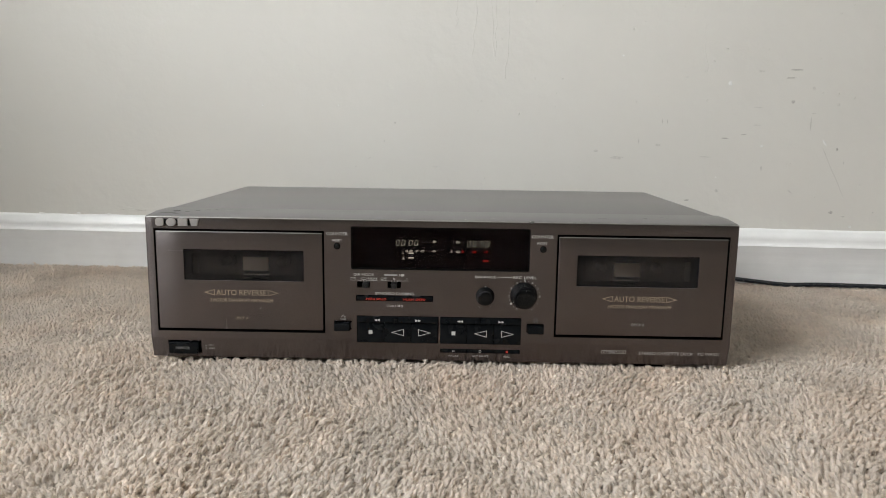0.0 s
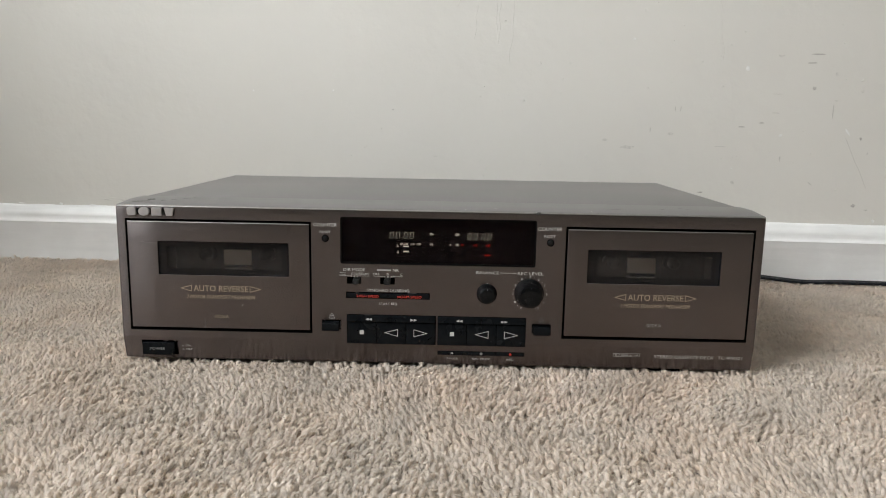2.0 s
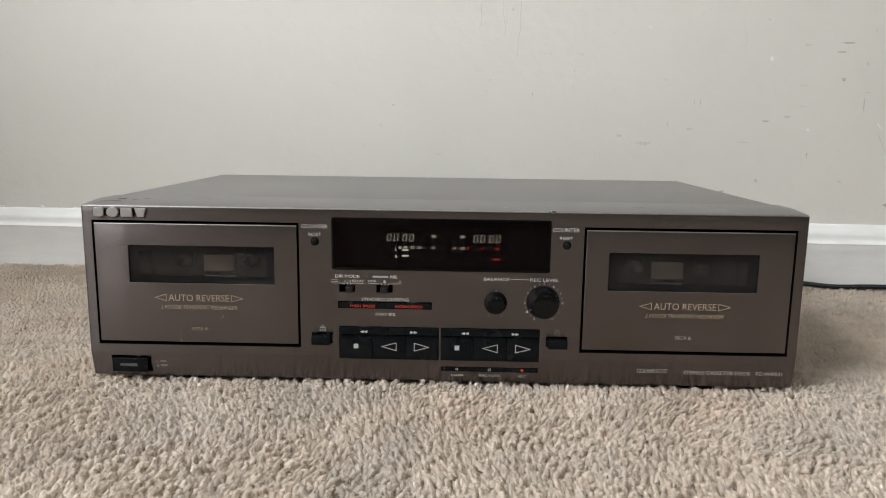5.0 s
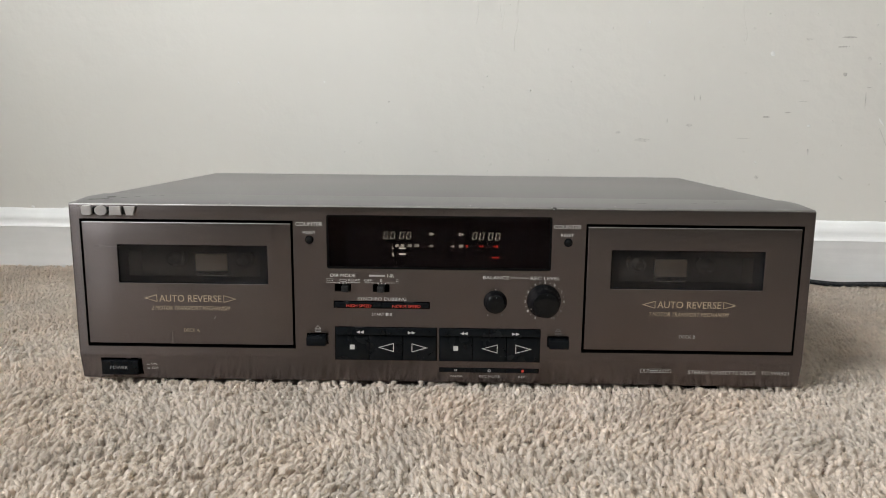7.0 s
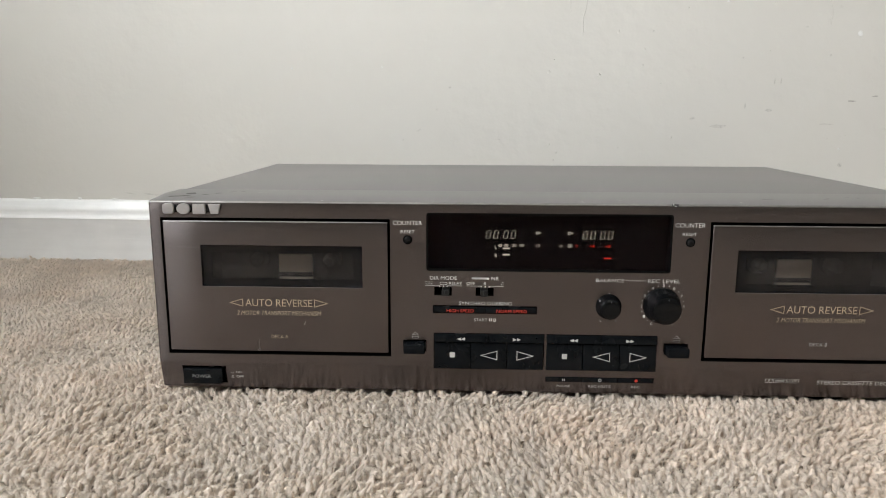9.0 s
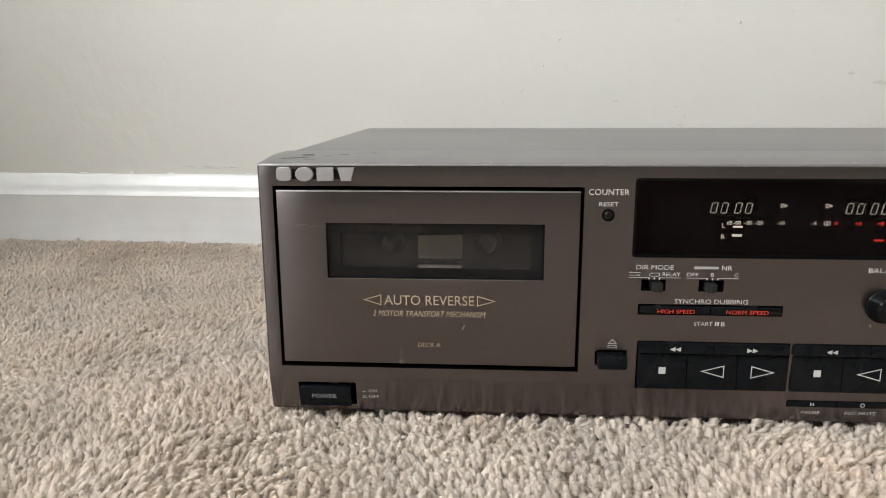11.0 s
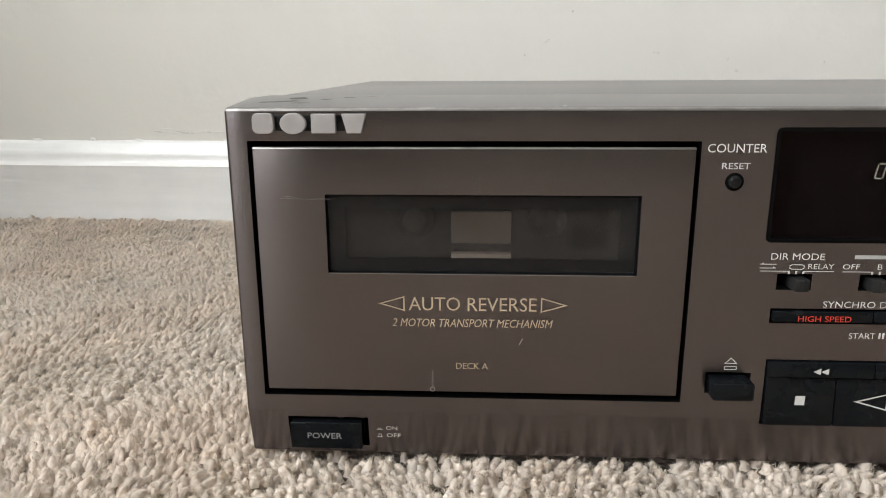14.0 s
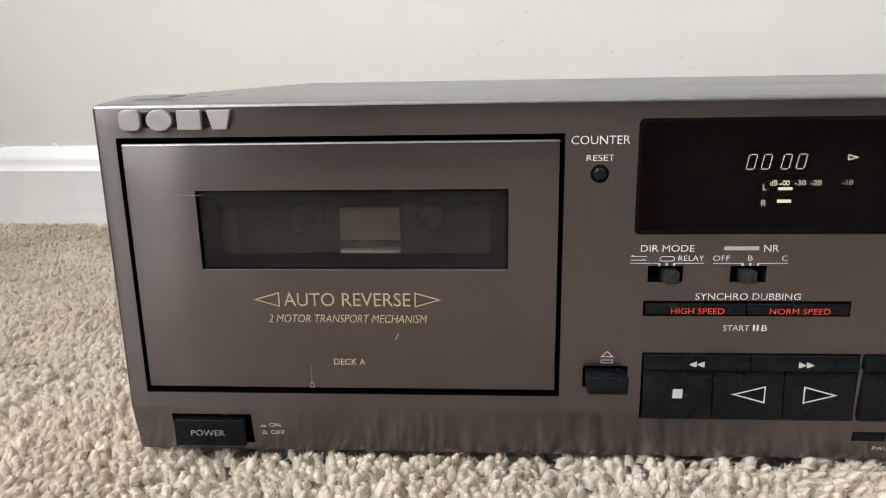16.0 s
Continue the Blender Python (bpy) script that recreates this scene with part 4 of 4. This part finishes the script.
# ---- power cord along the skirting ----
def tube(points, radius, sides=10, steps=10):
    """A round cord through the points."""
    pts = [Vector(p) for p in points]
    path = []
    for i in range(len(pts) - 1):
        p0, p1, p2, p3 = pts[max(0, i - 1)], pts[i], pts[i + 1], pts[min(len(pts) - 1, i + 2)]
        for k in range(steps):
            t = k / steps
            path.append(0.5 * ((2 * p1) + (p2 - p0) * t + (2 * p0 - 5 * p1 + 4 * p2 - p3) * t * t + (3 * p1 - p0 - 3 * p2 + p3) * t ** 3))
    path.append(pts[-1])
    bm = bmesh.new()
    rings = []
    for i, p in enumerate(path):
        d = (path[min(i + 1, len(path) - 1)] - path[max(i - 1, 0)]).normalized()
        u = d.cross(Vector((0, 0, 1))).normalized()
        v = u.cross(d)
        rings.append([bm.verts.new(p + radius * (math.cos(2 * math.pi * s / sides) * u + math.sin(2 * math.pi * s / sides) * v)) for s in range(sides)])
    for a, b in zip(rings, rings[1:]):
        for s in range(sides):
            bm.faces.new([a[s], a[(s + 1) % sides], b[(s + 1) % sides], b[s]])
    bm.faces.new(rings[0])
    bm.faces.new(rings[-1])
    return mirror_ok(bm)


LINE = ((0.150, 0.252, 0.030), (0.190, 0.285, 0.022), (0.260, 0.330, 0.012), (0.330, 0.334, 0.0065), (0.374, 0.324, 0.0035), (0.405, 0.3165, 0.0020), (0.445, 0.3165, 0.0026),
        (0.507, 0.3130, 0.0024), (0.60, 0.3080, 0.0020), (0.85, 0.300, 0.0020), (1.20, 0.290, -0.004))
cord = tagged(new("power_cord"), "black twin-core power cord lying on the carpet along the baseboard", "power cord")
cord.matrix_basis = pose(0.45, 0.316, FLOOR)
for dy, dz in ((-0.0016, 0.0), (0.0016, 0.0008)):
    part("core", tube([(x, y_ + dy, z + dz) for x, y_, z in LINE], 0.0019), RUBBER, cord)


# ---- carpet pile ----
def lie(x, y, ph):
    """Slow drift of the pile's lie, from feet and a vacuum cleaner."""
    return (np.sin(x * 17 + 5 * np.sin(y * 11 + ph) + ph) + np.sin(y * 23 - x * 9 + 2.3 * ph + 3 * np.sin(x * 13)) + 0.7 * np.sin(x * 51 + y * 37 + ph * 5)) / 2.7


def swell(x, y):
    """The pile stands a little higher along the deck's front edge."""
    return 0.0044 * np.exp(-((y + 0.01) / 0.11) ** 2 - (x / 0.40) ** 4)


def add_mesh(name, verts, faces, mat):
    k = faces.shape[1]
    me = bpy.data.meshes.new(name)
    me.vertices.add(len(verts))
    me.vertices.foreach_set("co", verts.astype(np.float32).ravel())
    me.loops.add(faces.size)
    me.loops.foreach_set("vertex_index", faces.astype(np.int32).ravel())
    me.polygons.add(len(faces))
    me.polygons.foreach_set("loop_start", np.arange(0, faces.size, k, dtype=np.int32))
    me.polygons.foreach_set("use_smooth", np.ones(len(faces), dtype=bool))
    me.update(calc_edges=True)
    me.materials.append(mat)
    return tagged(new(name, me), "fluffy beige cut-pile carpet tufts", "carpet", kind="stuff")


def open_floor(x, y, gap=0.001):
    wall = 0.365 - 0.0105 + x * math.tan(radians(TURN))
    under = (np.abs(x) < 0.211) & (y > 0.006) & (y < 0.246)
    return (y < wall - gap) & ~under


def in_view(x, y):
    """The stretch of floor that the camera passes over or looks across."""
    reach = 0.34 + 0.55 * (y + 0.22)
    return (y > -0.235) & (x < reach) & (x > -reach - 0.06)


def yarn_field(cell, seed, x0, x1, y0, y1, keep):
    """Jittered places for the tufts, each with its lean and top height."""
    rng = np.random.default_rng(seed)
    gx, gy = np.meshgrid(np.arange(x0, x1, cell), np.arange(y0, y1, cell * 0.9))
    gx[1::2] += cell / 2
    x = (gx + rng.uniform(-0.42, 0.42, gx.shape) * cell).ravel()
    y = (gy + rng.uniform(-0.42, 0.42, gx.shape) * cell).ravel()
    ok = open_floor(x, y, 0.0015) & keep(x, y)
    x, y = x[ok], y[ok]
    n = len(x)
    lx = 0.05 - 0.20 * np.tanh(x / 0.25) + 0.34 * np.tanh(2.5 * lie(x, y, 0.4)) + 0.12 * lie(x * 4, y * 4, 3.3) + rng.normal(0, 0.27, n)
    ly = 0.02 + 0.38 * np.tanh(2.5 * lie(x, y, 2.1)) + 0.12 * lie(x * 4, y * 4, 5.1) + rng.normal(0, 0.27, n)
    top = FLOOR + 0.0098 + swell(x, y) + 0.0009 * np.clip((y - 0.12) / 0.15, 0, 1) + 0.0007 * lie(x, y, 4.0) + 0.0006 * lie(x * 6, y * 6, 1.0) + rng.normal(0, 0.0010, n)
    return x, y, lx, ly, top, rng


def tuft_mesh(name, field, cell, sides, rings):
    """Short twisted yarn ends: each a bent, blunt, rounded stub."""
    x, y, lx, ly, top, rng = field
    n = len(x)
    r = cell * rng.uniform(0.52, 0.76, n)
    tall = rng.uniform(0.0036, 0.0050, n)
    turn0 = rng.uniform(0, 6.28, n)
    flat = rng.uniform(0.68, 1.0, n)
    verts = np.zeros((n, len(rings) * sides + 1, 3))
    for k, (h, w) in enumerate(rings):
        cx, cy = x + lx * tall * h * (0.5 + 0.5 * h), y + ly * tall * h * (0.5 + 0.5 * h)
        cz = top - tall * (1 - h)
        for i in range(sides):
            a = 2 * math.pi * i / sides
            wob = r * w * (1 + 0.16 * np.sin(5 * turn0 + 2.1 * i + 3 * k))
            u, v = wob * math.cos(a), wob * flat * math.sin(a)
            t = turn0 + 0.9 * h
            verts[:, k * sides + i] = np.stack([cx + u * np.cos(t) - v * np.sin(t), cy + u * np.sin(t) + v * np.cos(t), cz - 0.35 * (u * np.cos(t) * lx + v * np.cos(t) * ly)], 1)
    verts[:, -1] = np.stack([x + lx * tall * 0.93, y + ly * tall * 0.93, top - 0.0007], 1)
    tri = []
    for k in range(len(rings) - 1):
        for i in range(sides):
            a, b = k * sides + i, k * sides + (i + 1) % sides
            tri += [(a, b, b + sides), (a, b + sides, a + sides)]
    last = (len(rings) - 1) * sides
    tri += [(last + i, last + (i + 1) % sides, len(rings) * sides) for i in range(sides)]
    per = len(rings) * sides + 1
    faces = (np.arange(n)[:, None, None] * per + np.array(tri)[None]).reshape(-1, 3)
    return add_mesh(name, verts.reshape(-1, 3), faces, PILE)


def yarn_fibres(field, cell, count, wide, seed):
    """The cut fibres of each yarn end: they start close together and fan out towards the tip."""
    x, y, lx, ly, top, _ = field
    rng = np.random.default_rng(seed)
    pick = np.repeat(np.arange(len(x)), count)
    n = len(pick)
    a = rng.uniform(0, 6.28, n)
    out = np.sqrt(rng.uniform(0, 1, n)) * cell * 0.66
    tall = rng.uniform(0.0012, 0.0025, n)
    sx, sy = out * np.cos(a), out * np.sin(a)
    tz = top[pick] - 0.75 * out * out / cell + rng.normal(-0.0001, 0.0003, n)
    base = 0.0042 - tall
    bx, by = x[pick] + lx[pick] * base + 0.62 * sx, y[pick] + ly[pick] * base + 0.62 * sy
    tx, ty = x[pick] + lx[pick] * 0.0042 + 1.12 * sx + rng.normal(0, 0.0008, n), y[pick] + ly[pick] * 0.0042 + 1.12 * sy + rng.normal(0, 0.0010, n)
    blunt = rng.random(n) < 0.62
    w0, w1 = np.where(blunt, 0.15, 0.5) * wide, np.where(blunt, 0.5, 0.12) * wide
    b = rng.uniform(0, 6.28, n)
    cx, cy = np.cos(b), np.sin(b)
    foot, tip = np.stack([bx, by, tz - tall], 1), np.stack([tx, ty, tz], 1)
    side = np.stack([cx, cy, rng.normal(0, 0.25, n)], 1)
    tri = np.zeros((n, 3, 3))
    tri[:, 0] = np.where(blunt[:, None], foot, foot - side * w0[:, None])
    tri[:, 1] = np.where(blunt[:, None], tip - side * w1[:, None], foot + side * w0[:, None])
    tri[:, 2] = np.where(blunt[:, None], tip + side * w1[:, None], tip)
    return add_mesh("carpet_fibres", tri.reshape(-1, 3), np.arange(3 * n).reshape(-1, 3), PILE)


def far_carpet(step):
    """The rest of the carpet, out to the walls, as a gently uneven sheet; its darker colour stands in for shade between
    tufts.
    """
    xs, ys = np.arange(-1.3, 5.9, step), np.arange(-6.4, 0.6, step)
    gx, gy = np.meshgrid(xs, ys)
    inside = (np.abs(gx) < 0.85) & (gy > -0.85)
    z = FLOOR + np.where(inside, 0.0030, 0.0085) + 0.0010 * lie(gx, gy, 4.0)
    verts = np.stack([gx, gy, z], -1).reshape(-1, 3)
    idx = np.arange(len(verts)).reshape(gx.shape)
    quads = np.stack([idx[:-1, :-1], idx[:-1, 1:], idx[1:, 1:], idx[1:, :-1]], -1).reshape(-1, 4)
    cx, cy = verts[quads, 0].mean(1), verts[quads, 1].mean(1)
    c, s = math.cos(radians(TURN)), math.sin(radians(TURN))
    rx, ry = c * cx + s * (cy - 0.365), -s * cx + c * (cy - 0.365)
    keep = (rx > X0 - 0.05) & (rx < X1 + 0.05) & (ry < 0.03) & (ry > Y0 - 0.05)
    return add_mesh("carpet_field", verts, quads[keep], BACKING_SHADED_PILE)


far_carpet(0.03)
near = yarn_field(0.0031, 5, -0.66, 0.66, -0.24, 0.40, in_view)
tuft_mesh("carpet_tufts", near, 0.0031, 4, ((0.0, 1.0), (0.53, 0.84), (0.82, 0.48)))
yarn_fibres(near, 0.0031, 25, 0.00022, 11)
around = yarn_field(0.0090, 6, -0.90, 0.90, -0.90, 0.40, lambda x, y: ~in_view(x, y))
tuft_mesh("carpet_tufts", around, 0.0090, 4, ((0.0, 0.85), (0.75, 0.95)))
